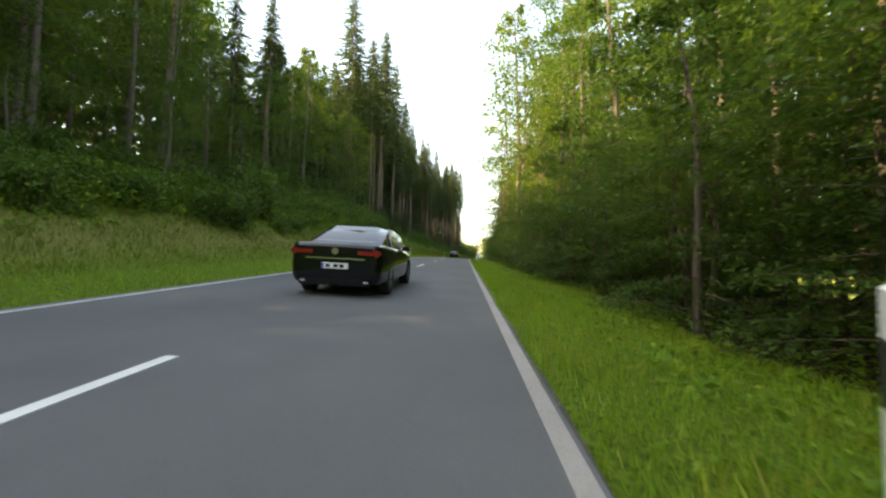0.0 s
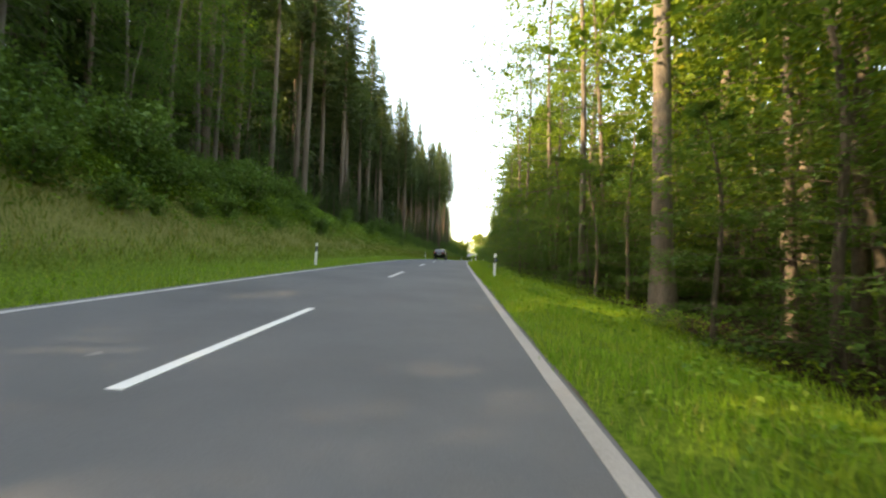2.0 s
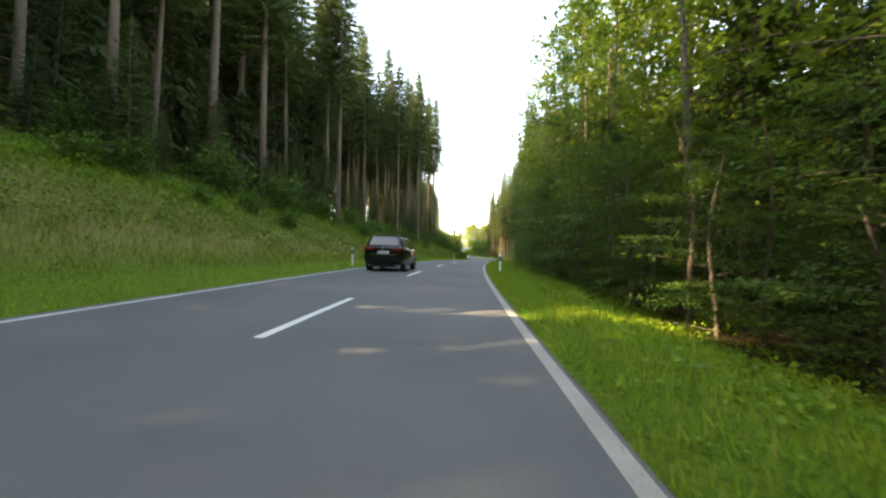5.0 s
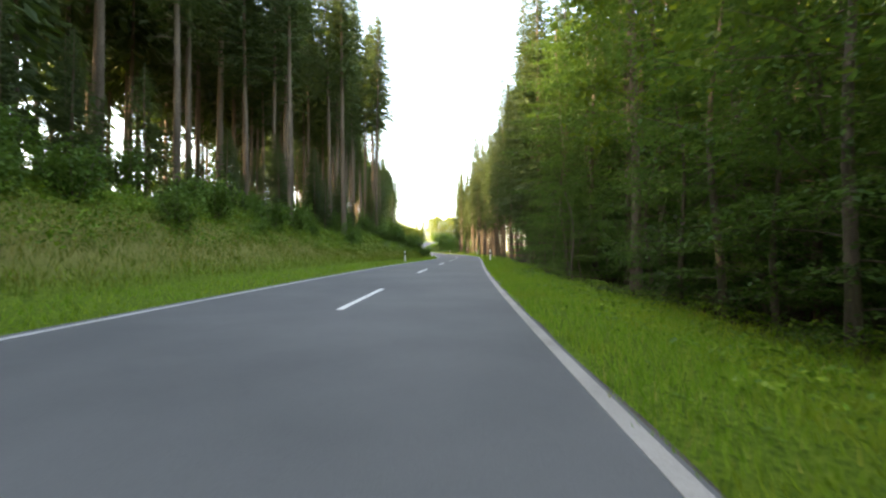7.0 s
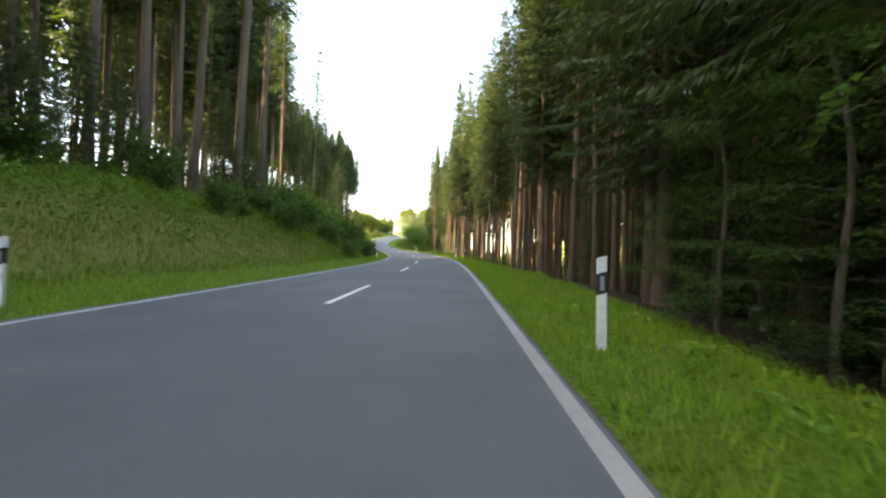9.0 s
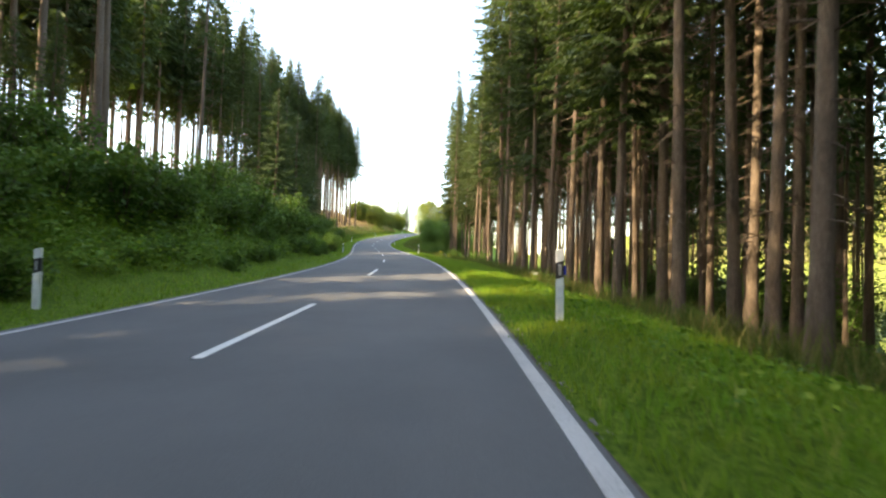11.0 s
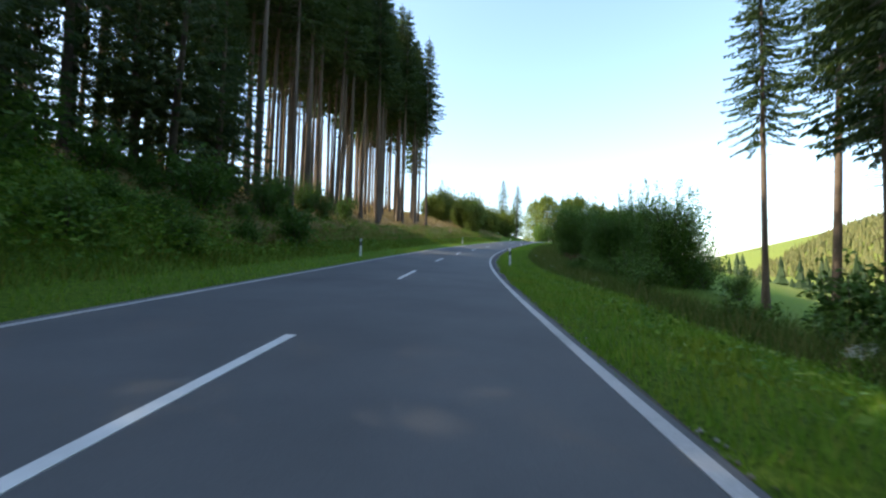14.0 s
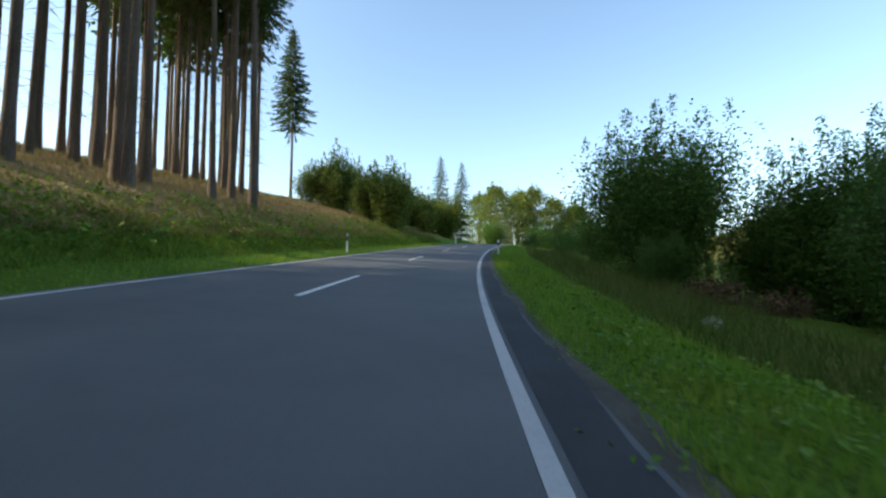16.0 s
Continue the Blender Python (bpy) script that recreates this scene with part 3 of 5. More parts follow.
TALL = Kind("spruce_tree", "tall spruce with a bare brown trunk and high crown", "tree", "spruces of the plantation", "trunk", BARK, "crown", NEEDLE,
            [spruce_shape(11, 33, 13.5, 0.26, 3.5, 44, 24, 0.42, 0.58, (7, 10), 0.82), spruce_shape(12, 31, 15.5, 0.20, 3.1, 60, 24, 0.42, 0.56, (7, 10), 0.82), spruce_shape(13, 35, 17.0, 0.28, 3.5, 44, 24, 0.42, 0.58, (7, 10), 0.82), spruce_shape(14, 30, 12.5, 0.18, 3.0, 60, 24, 0.42, 0.56, (7, 10), 0.82),
             spruce_shape(15, 30, 8.0, 0.17, 3.2, 50, 26, 0.42, 0.58, (7, 10), 0.82), spruce_shape(16, 32, 11.5, 0.16, 2.9, 90, 18, 0.46, 0.62, (6, 9), 0.7), spruce_shape(17, 31, 14.0, 0.145, 2.7, 110, 9, 0.55, 0.9, (5, 8), 0.6)])
FULL = Kind("fir_tree", "dark conifer with branches down to the ground", "tree", "dark conifers", "trunk", BARK, "crown", NEEDLE,
            [spruce_shape(21, 19, 0.8, 0.22, 3.9, 0, 26, 0.38, 0.52, (6, 9), 0.68), spruce_shape(22, 14, 0.5, 0.18, 3.4, 0, 24, 0.34, 0.50, (6, 9), 0.68)])
LOWBOUGH = Kind("fir_tree", "tall dark fir with low sweeping boughs over the verge", "tree", "dark conifers", "trunk", BARK, "crown", NEEDLE,
                [spruce_shape(23, 25, 3.2, 0.24, 4.6, 30, 36, 0.40, 0.48, (6, 9), 0.7), spruce_shape(24, 28, 4.5, 0.27, 4.8, 30, 36, 0.42, 0.48, (6, 9), 0.7)])
LONE = Kind("spruce_tree", "single spruce standing apart on the brown slope", "tree", "spruces of the plantation", "trunk", BARK, "crown", NEEDLE,
            [spruce_shape(25, 26, 10.2, 0.2, 3.5, 14, 22, 0.34, 0.6, (8, 11), 0.8)])
EDGE = Kind("beech_tree", "leafy beech with low level branches at the forest edge", "tree", "beeches of the forest edge", "trunk", BEECH_BARK, "crown", LEAF,
            [broadleaf_shape(31, 21, 1.2, 0.17, 4.6, 11000, 0.16, flat=0.55, limbs=36, thin=0.11), broadleaf_shape(32, 18, 0.8, 0.14, 4.2, 10500, 0.155, flat=0.55, limbs=34, thin=0.11), broadleaf_shape(33, 24, 2.0, 0.2, 5.0, 11500, 0.165, flat=0.55, limbs=38, thin=0.11)])
AIRY = Kind("beech_tree", "slender beech with thin sunlit foliage over the verge", "tree", "tall beeches", "trunk", BEECH_BARK, "crown", YELLOW_LEAF,
            [broadleaf_shape(37, 24, 3.0, 0.12, 4.8, 4600, 0.18, flat=0.6, limbs=36, thin=0.12), broadleaf_shape(38, 21, 2.2, 0.11, 4.4, 4200, 0.175, flat=0.6, limbs=34, thin=0.12)])
YOUNG = Kind("young_beech", "young beech with layered dark green foliage to the ground", "tree", "young beeches under the edge", "trunk", BEECH_BARK, "crown", LEAF,
             [broadleaf_shape(34, 6.5, 0.15, 0.06, 2.7, 8000, 0.095, flat=0.72, limbs=24, spread=0.5, thin=0.06), broadleaf_shape(35, 4.6, 0.1, 0.05, 2.3, 6500, 0.09, flat=0.72, limbs=20, spread=0.5, thin=0.06), broadleaf_shape(36, 8.5, 0.3, 0.08, 3.0, 9000, 0.10, flat=0.72, limbs=28, spread=0.5, thin=0.07)])
HIGH = Kind("beech_tree", "tall beech with a bare lower trunk and sun-yellow crown", "tree", "tall beeches", "trunk", BEECH_BARK, "crown", YELLOW_LEAF,
            [broadleaf_shape(41, 29, 8.0, 0.30, 5.4, 3400, 0.38, flat=0.4, limbs=40), broadleaf_shape(42, 27, 6.0, 0.26, 5.0, 3200, 0.38, flat=0.4, limbs=40), broadleaf_shape(43, 30, 9.5, 0.32, 5.6, 3400, 0.38, flat=0.4, limbs=40)])
BUSH = Kind("shrub", "dense green roadside shrub on the bank", "shrub", "shrubs on the banks", "stem", DEAD, "foliage", SHRUB,
            [shrub_shape(51, 2.2, 1.5, 1300, 0.17), shrub_shape(52, 1.5, 1.4, 1100, 0.15), shrub_shape(53, 3.2, 1.9, 1500, 0.20), shrub_shape(54, 1.1, 1.2, 900, 0.13)])
BRAMBLE = Kind("bramble_bush", "low bramble with fresh green leaves on the bank", "shrub", "brambles on the banks", "stem", DEAD, "foliage", SHRUB,
               [shrub_shape(55, 1.5, 1.4, 1300, 0.14), shrub_shape(56, 1.1, 1.2, 1000, 0.12)])
THICKET = Kind("hedge_bush", "large dark hawthorn bush beside the verge", "bush", "dark bushes beside the verge", "stem", DEAD, "foliage", SHRUB,
               [shrub_shape(61, 6.5, 3.6, 5000, 0.22, 22), shrub_shape(62, 4.6, 2.9, 3200, 0.20, 16), shrub_shape(63, 3.4, 2.5, 2400, 0.21, 10)])
HAWTHORN = Kind("hawthorn_bush", "tall dense dark hawthorn with ragged shoots", "bush", "hawthorns beyond the verge", "stem", DEAD, "foliage", SHRUB,
                [shrub_shape(65, 6.2, 3.6, 42000, 0.115, 40, 0.16, 0.45, 0.66, 0.9), shrub_shape(66, 4.8, 3.1, 28000, 0.11, 30, 0.18, 0.45, 0.62, 0.9)])
FIELD_TREE = Kind("field_tree", "sunlit broadleaf tree at the end of the road", "tree", "trees at the end of the road", "trunk", BEECH_BARK, "crown", FAR_LEAF,
                  [broadleaf_shape(71, 13, 0.8, 0.35, 5.8, 9000, 0.34, flat=0.3, limbs=60, thin=0.5)])

FIELD_BUSH = Kind("bushy_tree", "sunlit yellow-green bushy tree on the slope", "tree", "bushy trees on the slope", "stem", DEAD, "foliage", FAR_LEAF,
                  [shrub_shape(74, 8.5, 3.4, 9000, 0.26, 14, 0.2, 0.5, 0.6, 1.0), shrub_shape(75, 6.5, 3.0, 7000, 0.24, 12, 0.25, 0.5, 0.55, 1.0)])

def joined_wood(name, label, places, shapes, bark, leaf_mat, seed):
    """Trees deep in the wood, past counting: one mesh."""
    rng = np.random.default_rng(seed)
    vs, fs, ms, n = [], [], [], 0
    for i, (s, o) in enumerate(places):
        p, a, k = ground_at(s, o), rng.uniform(0, 6.28), rng.uniform(0.85, 1.12)
        turn = np.array([[np.cos(a), -np.sin(a), 0], [np.sin(a), np.cos(a), 0], [0, 0, 1]])
        for mat, (v, f) in enumerate(shapes[i % len(shapes)]):
            vs.append(v @ turn.T * k + p)
            fs.append(f + n)
            ms.append(np.full(len(f), mat))
            n += len(v)
    me = mesh_of(name, np.concatenate(vs), np.concatenate(fs), [bark, leaf_mat])
    me.polygons.foreach_set("material_index", np.concatenate(ms).astype(np.int32))
    return tagged(new(name, me), label, "forest", kind="stuff")

rnd = random.Random(5)

def jittered(s0, s1, o0, o1, ds, do, keep=1.0):
    s = s0
    while s < s1:
        o = o0
        while o < o1:
            if rnd.random() < keep:
                yield s + rnd.uniform(-0.34, 0.34) * ds, o + rnd.uniform(-0.34, 0.34) * do
            o += do
        s += ds

# ---- left side ----
for s, o in jittered(-30, 62, 15.5, 30, 5.2, 5.5, 0.9):
    (HIGH if rnd.random() < 0.7 else TALL).put(s, -o, rnd.uniform(0.85, 1.05) * (0.6 if s > 24 else 0.76))
for s, o in jittered(-24, 64, 14.6, 18, 3.8, 3, 0.85):
    EDGE.put(s, -o, rnd.uniform(0.38, 0.75))
for s, o in jittered(-34, 34, 19, 25, 5.0, 5.0, 0.75):
    EDGE.put(s, -o, rnd.uniform(0.9, 1.05))
for s, o in ((9, 11.2), (13, 12.4), (17.5, 10.4), (20, 12.6), (24.5, 11.0), (28, 12.8), (36, 13.2), (44, 13.0), (52, 13.2), (4, 12.0)):
    YOUNG.put(s, -o, rnd.uniform(0.55, 0.85))
for s, o, k, i in ((60.0, 14.5, 1.05, 0), (66.5, 13.0, 1.0, 1), (75.0, 13.6, 1.05, 2), (88.0, 13.8, 1.1, 0), (94.0, 15.0, 1.0, 3)):
    TALL.put(s, -o, k, variant=i)
for s, o in jittered(62, 186, 15.5, 27, 4.4, 4.6, 0.86):
    if 78 < s < 102 or s > 136 or o < 19.5 or rnd.random() < 0.6:
        TALL.put(s, -o, rnd.uniform(0.85, 1.1), rnd.uniform(0.92, 1.06) * (0.8 if s < 78 else 0.94 if s < 104 else 1.0))
for s in (63, 66, 68.5, 71, 79, 82, 85, 91, 96, 99, 104, 109):
    FULL.put(s, -12.6 - rnd.uniform(0, 1.6), rnd.uniform(0.2, 0.3))
for s, o in jittered(64, 186, 13.6, 17.4, 3.6, 3.5, 0.7):
    FULL.put(s, -o, rnd.uniform(0.2, 0.42) * (1.35 if s < 112 else 1.15))
for s, o, k in ((149, 15.0, 0.42), (153, 17.0, 0.62), (157.5, 14.8, 0.45), (162, 16.5, 0.6), (167, 15.0, 0.4), (172, 17.0, 0.5), (118, 15.2, 0.4), (124, 16.5, 0.42), (130, 15.5, 0.35)):
    FULL.put(s, -o, k)
for s in (122, 146, 158):
    TALL.put(s, -12.2 + rnd.uniform(-0.6, 0.6), 0.95)
TALL.put(177.2, -12.4, 1.0, variant=2, label="tall slim spruce standing forward of the wood")
for s, o in jittered(188, 236, 15, 30, 8.0, 7.0, 0.45):
    TALL.put(s, -o, rnd.uniform(0.95, 1.1), variant=rnd.choice((2, 2, 6)))
for s, o in ((238, 12), (244, 15), (250, 11.5), (256, 14), (262, 12.0), (268, 15.5), (247, 19), (259, 19), (252, 16.5), (265, 18), (271, 13)):
    FULL.put(s, -o, rnd.uniform(0.8, 1.15))
for s, o in ((300, 11.6), (292, 13.0), (285, 12.4), (306.7, 14.0), (309.5, 11.8), (313, 14.2), (317, 10.7)):
    TALL.put(s, -o, rnd.uniform(0.95, 1.05), variant=1)
stand = []
for s, o in jittered(258, 338, 13.2, 50, 3.4, 3.5, 0.86):
    x, y = right_of(s, -o)
    # Past 34 m, unseen rows are added only where the road needs their shade.
    if x < 10.3 - 0.42 * (y - 291.3) and x < 10.3 - 0.229 * (y - 271) and not (s < 274 and o < 20) and (o < 34 or s < 275 or 285 < s < 293):
        if o < 22:
            TALL.put(s, -o, rnd.uniform(0.85, 1.05), rnd.uniform(0.98, 1.08), variant=rnd.choice((1, 1, 6)))
        else:
            stand.append((s, -o))
for s, o in jittered(294, 336, 14, 34, 3.8, 3.8, 0.4):
    x, y = right_of(s, -o)
    if x < 9.8 - 0.42 * (y - 291.3) and x < 9.8 - 0.229 * (y - 271):
        stand.append((s, -o))
for s, o, k in ((267, 18.5, 0.85), (274.5, 18.2, 1.0), (274, 12.6, 0.8), (277.5, 15.0, 0.95), (280, 18.5, 1.05), (271.5, 15.5, 1.05)):
    FULL.put(s, -o, k)
LONE.put(348.9, -27.4)
for s, o in jittered(342, 376, 8.5, 25, 4.6, 4.4, 0.85):
    FIELD_BUSH.put(s, -o, rnd.uniform(0.72, 1.0))
for s, o in ((376, 7.6), (380, 9.5), (378, 12.5)):
    FULL.put(s, -o, rnd.uniform(0.65, 0.9))

# Unseen small firs, added so that their shade falls on the left lane.
for s in (187.5, 190.5, 193.0, 199.0, 207.0, 210.0):
    FULL.put(s, -15.6 - rnd.uniform(0, 0.8), rnd.uniform(0.40, 0.48))

# shrubs on the left bank
for s, o in jittered(8, 64, 9.6, 13.0, 1.9, 1.5, 0.8):
    BRAMBLE.put(s, -o, rnd.uniform(0.7, 1.05))
for s, o in jittered(-8, 66, 7.8, 14.4, 2.2, 1.9, 0.85):
    BUSH.put(s, -o, rnd.uniform(0.55, 0.95) * (0.75 if o < 9 else 1.1))
for s, o in jittered(60, 186, 9.6, 14.5, 3.0, 2.4, 0.66):
    BUSH.put(s, -o, rnd.uniform(0.6, 1.1))
for s, o in jittered(184, 248, 5.9, 14, 2.6, 2.4, 0.88):
    BUSH.put(s, -o, rnd.uniform(0.65, 1.0) * (0.8 if o < 7 else 1.3))
for s, o in jittered(190, 246, 12, 15.5, 4.5, 3, 0.7):
    THICKET.put(s, -o, rnd.uniform(0.38, 0.6))
for s, o in jittered(246, 272, 6.4, 12, 2.8, 2.4, 0.8):
    BUSH.put(s, -o, rnd.uniform(0.55, 1.0))
for s, o in jittered(270, 290, 9.5, 14, 3.2, 2.8, 0.75):
    THICKET.put(s, -o, rnd.uniform(0.36, 0.56))

# ---- right side ----
for s, o in ((37, 7.6), (41, 9.8), (51, 7.6), (55.5, 10.0), (58, 7.8), (68, 7.9), (76, 8.2), (84, 9.4), (92, 9.0), (101, 9.4), (119, 9.4)):
    AIRY.put(s, o, rnd.uniform(0.9, 1.1))
for s, o in jittered(20, 84, 12.6, 17, 3.4, 2.6, 0.6):
    YOUNG.put(s, o, rnd.uniform(0.7, 1.1))
for s in np.arange(47.5, 138, 2.7):
    if not any(-3.5 < s - q < 1.6 for q in (116.0, 130.9)):
        YOUNG.put(s + rnd.uniform(-0.6, 0.6), rnd.uniform(7.3, 8.3), rnd.uniform(0.55, 0.9))
HIGH.put(45.0, 8.1, 0.84, 1.18, variant=2)
HIGH.put(116.0, 11.2, 0.75, 1.15, variant=0)
HIGH.put(130.9, 9.4, 0.74, 1.25, variant=1)
for s, o, k in ((80, 11.8, 0.62), (84, 12.6, 0.8), (89, 11.4, 0.6), (94, 12.2, 0.75), (100, 11.6, 0.6), (135, 12.2, 0.7), (139, 11.6, 0.62), (143, 12.6, 0.8)):
    FULL.put(s, o, k)
for s, o in jittered(2, 146, 10.6, 14.5, 4.6, 4.4, 0.92):
    if rnd.random() < (1.0 if s < 46 else 0.12 if s < 106 else 0.75):
        (AIRY if 30 < s < 46 and rnd.random() < 0.5 else EDGE).put(s, o, rnd.uniform(0.8, 1.1))
    elif rnd.random() < 0.7:
        HIGH.put(s, max(o, 13.0) + 1.0, rnd.uniform(0.75, 1.0))
for s, o in jittered(4, 50, 8.6, 11.5, 3.0, 2.6, 0.8):
    if not 40.5 < s < 46.5:
        YOUNG.put(s, o, rnd.uniform(0.85, 1.15))
for s, o in jittered(0, 160, 7.7, 12.6, 2.9, 2.4, 0.86):
    if any(-3.5 < s - q < 1.2 for q in (45.0, 130.9)):
        continue
    YOUNG.put(s, o, rnd.uniform(0.55, 1.0) * (1.25 if o > 9.5 and not 50 < s < 106 else 1.0))
for s, o in jittered(-6, 146, 17, 30, 7.0, 6.5, 0.65):
    (HIGH if rnd.random() < 0.75 else EDGE).put(s, o, rnd.uniform(0.9, 1.1))
for s, o in jittered(136, 176, 11, 17, 4.5, 3.5, 0.7):
    FULL.put(s, o, rnd.uniform(0.35, 0.6))
for s, o in ((134.5, 10.4), (138.5, 9.8), (142.0, 10.6), (146.0, 9.6)):
    EDGE.put(s, o, rnd.uniform(0.85, 1.0))
for s, o in ((150.5, 10.6), (154, 8.9), (158, 10.8), (161.5, 9.0), (148, 13.5), (157, 14.2)):
    LOWBOUGH.put(s, o, rnd.uniform(0.85, 1.05))
for s, o in jittered(160, 240, 8.7, 17.0, 2.8, 2.6, 0.86):
    if s > 226 and o < 11.5:
        continue
    TALL.put(s, o, rnd.uniform(0.78, 1.0), rnd.uniform(0.98, 1.1), variant=4 if o < 9.4 and rnd.random() < 0.4 else 5 if s < 180 and o < 11 else rnd.choice((5, 6, 6)))
for s, o in jittered(240, 264, 13.4, 24, 2.9, 2.9, 0.85):
    TALL.put(s, o, rnd.uniform(0.66, 0.85), 1.2, variant=4 if rnd.random() < 0.35 else rnd.choice((5, 6)))
for s, o in ((252.3, 14.6), (250.0, 16.9), (267.6, 17.4), (279.1, 23.7), (288.1, 24.4), (266, 22.5), (274, 27), (283, 30), (264, 14.2), (261, 13.4)):
    TALL.put(s, o, rnd.uniform(0.75, 0.9), 1.12, variant=4 if s < 270 else 0)
for s, o in jittered(264, 346, 10.5, 26, 5.0, 5.0, 0.85):
    if not (o < 20 and 288 < s < 335) and (s > 288 or o < 12.5):
        THICKET.put(s, o, rnd.uniform(0.5, 0.8) * (0.62 if s < 288 else 1))
for s, o, k, i in ((316, 12.2, 1.38, 0), (324, 15.5, 1.2, 0), (286.5, 12.8, 0.88, 0), (297, 15.5, 0.78, 0), (300.5, 18.5, 0.85, 0), (293, 18.0, 1.38, 0), (304.5, 15.4, 0.85, 0), (310, 17.0, 1.15, 0), (313, 16.5, 1.1, 1), (331, 12.5, 0.9, 1), (307, 19.5, 1.3, 0), (312, 11.0, 0.5, 1)):
    HAWTHORN.put(s, o, k, variant=i)
for s, o in jittered(346, 420, 8, 30, 7.5, 6.5, 0.7):
    THICKET.put(s, o, rnd.uniform(0.6, 0.9))
for s, o, k in ((418, -6, 1.15), (426, 4, 1.2), (432, -14, 1.1), (440, 10, 1.2), (436, -2, 1.25), (448, 18, 1.2), (430, 16, 1.0)):
    FIELD_TREE.put(s, o, k * 1.3, variant=0)
HAWTHORN.put(404, -5.5, 1.2, variant=0, label="dark rounded bush at the end of the road")

for s, o in jittered(236, 264, 9.0, 12.8, 2.6, 1.9, 0.75):
    BUSH.put(s, o, rnd.uniform(0.6, 1.0), label="dull green bush at the foot of the spruces")
for s, o in jittered(196, 238, 8.6, 11.5, 3.4, 2.6, 0.5):
    BRAMBLE.put(s, o, rnd.uniform(0.45, 0.7), label="low dark bramble at the foot of the spruces")

# ---- deep woods behind the counted trees ----
LIGHT_SPRUCE = [spruce_shape(81, 31, 13, 0.25, 3.5, 0, 4, 0.8, 2.2, (4, 7)), spruce_shape(82, 28, 14, 0.21, 3.2, 0, 4, 0.8, 2.2, (4, 7))]
LIGHT_BEECH = [broadleaf_shape(91, 28, 2.0, 0.22, 5.2, 1300, 0.7, flat=0.3, limbs=24), broadleaf_shape(92, 25, 1.2, 0.20, 4.8, 1300, 0.65, flat=0.3, limbs=24)]
# The denser block from 90 to 103 is added to shade a sunny road stretch.
deep = [(s, -o) for s, o in jittered(84, 180, 28, 46, 4.2, 4.2, 0.74)] + [(s, -o) for s, o in jittered(90, 103, 27, 47, 4.0, 4.0, 0.9)] + [(126.5, -35.0), (129.0, -30.0), (130.5, -40.0), (132.0, -34.5), (134.0, -29.0), (134.5, -41.0), (128.0, -44.0)]
# Out-of-view spruces, added to shade the road; gaps between blocks let sun patches through.
shade_spruces = [(s, -o) for s, o in jittered(200.5, 212, 31, 50, 4.2, 4.6, 0.92)] + [(s, -o) for s, o in jittered(219.5, 226, 31, 50, 3.8, 4.6, 0.92)] + [(s, -o) for s, o in jittered(240, 262, 32, 50, 4.6, 4.8, 0.85)] + [(236.0, -37.5), (237.5, -33.0), (239.5, -38.5), (241.0, -30.5), (243.5, -34.0), (238.0, -43.0), (242.0, -41.0)]
joined_wood("spruce_stand", "added high-crowned spruces out of view that shade the road", shade_spruces, [spruce_shape(93, 34, 15.5, 0.2, 3.3, 0, 5, 0.75, 1.7, (4, 7)), spruce_shape(94, 33, 14.5, 0.18, 3.1, 0, 5, 0.75, 1.7, (4, 7))], BARK, NEEDLE, 18)
right_deep = list(jittered(144, 258, 18, 36, 3.2, 3.3, 0.85)) + list(jittered(180, 262, 37, 58, 3.4, 4.0, 0.85))
joined_wood("sunlit_spruce_wood", "bare golden-brown spruce trunks with dead twigs", right_deep, [spruce_shape(87, 30, 15, 0.15, 2.7, 40, 4, 0.85, 1.7, (4, 7), 0.7), spruce_shape(88, 28, 13, 0.13, 2.5, 40, 4, 0.85, 1.7, (4, 7), 0.7)], BARK, NEEDLE, 16)
joined_wood("deep_spruce_wood", "spruce wood behind the roadside trees", deep, LIGHT_SPRUCE, BARK, NEEDLE, 6)
deep = [(s, -o) for s, o in jittered(-40, 62, 32, 56, 5.6, 5.6, 0.92)] + list(jittered(-12, 40, 31, 56, 5.8, 6.0, 0.95)) + list(jittered(40, 64, 31, 56, 6.4, 6.6, 0.6)) + list(jittered(64, 168, 31, 56, 5.8, 6.0, 0.95))
deep += [(s, -o) for s, o in jittered(-150, -40, 13, 40, 8.0, 7.0, 0.9)] + list(jittered(-150, -6, 9.5, 36, 8.0, 7.0, 0.9))
joined_wood("spruce_stand", "bare-trunked spruces standing on dry grass", stand, [spruce_shape(85, 33, 14.5, 0.19, 3.0, 20, 5, 0.8, 1.6, (4, 7)), spruce_shape(86, 32, 15.5, 0.17, 2.9, 20, 5, 0.8, 1.6, (4, 7))], BARK, NEEDLE, 9)
LIGHT_FIR = [spruce_shape(83, 15, 0.5, 0.16, 3.4, 0, 4, 0.8, 1.9, (4, 7)), spruce_shape(84, 11, 0.4, 0.14, 3.0, 0, 4, 0.8, 1.9, (4, 7))]
joined_wood("understory_firs", "young dark firs below the spruces", [(s, -o) for s, o in jittered(44, 132, 18, 34, 3.6, 4.2, 0.8)] + [(s, -o) for s, o in jittered(116, 180, 30, 46, 7, 7, 0.5)] + list(jittered(128, 186, 18, 38, 4.0, 4.5, 0.85)) + list(jittered(186, 256, 40, 56, 6.0, 6.0, 0.6)) + list(jittered(56, 128, 18, 34, 4.2, 4.6, 0.8)), LIGHT_FIR, BARK, NEEDLE, 8)
joined_wood("deep_beech_wood", "beech wood behind the roadside trees", deep, LIGHT_BEECH, BEECH_BARK, LEAF, 7)

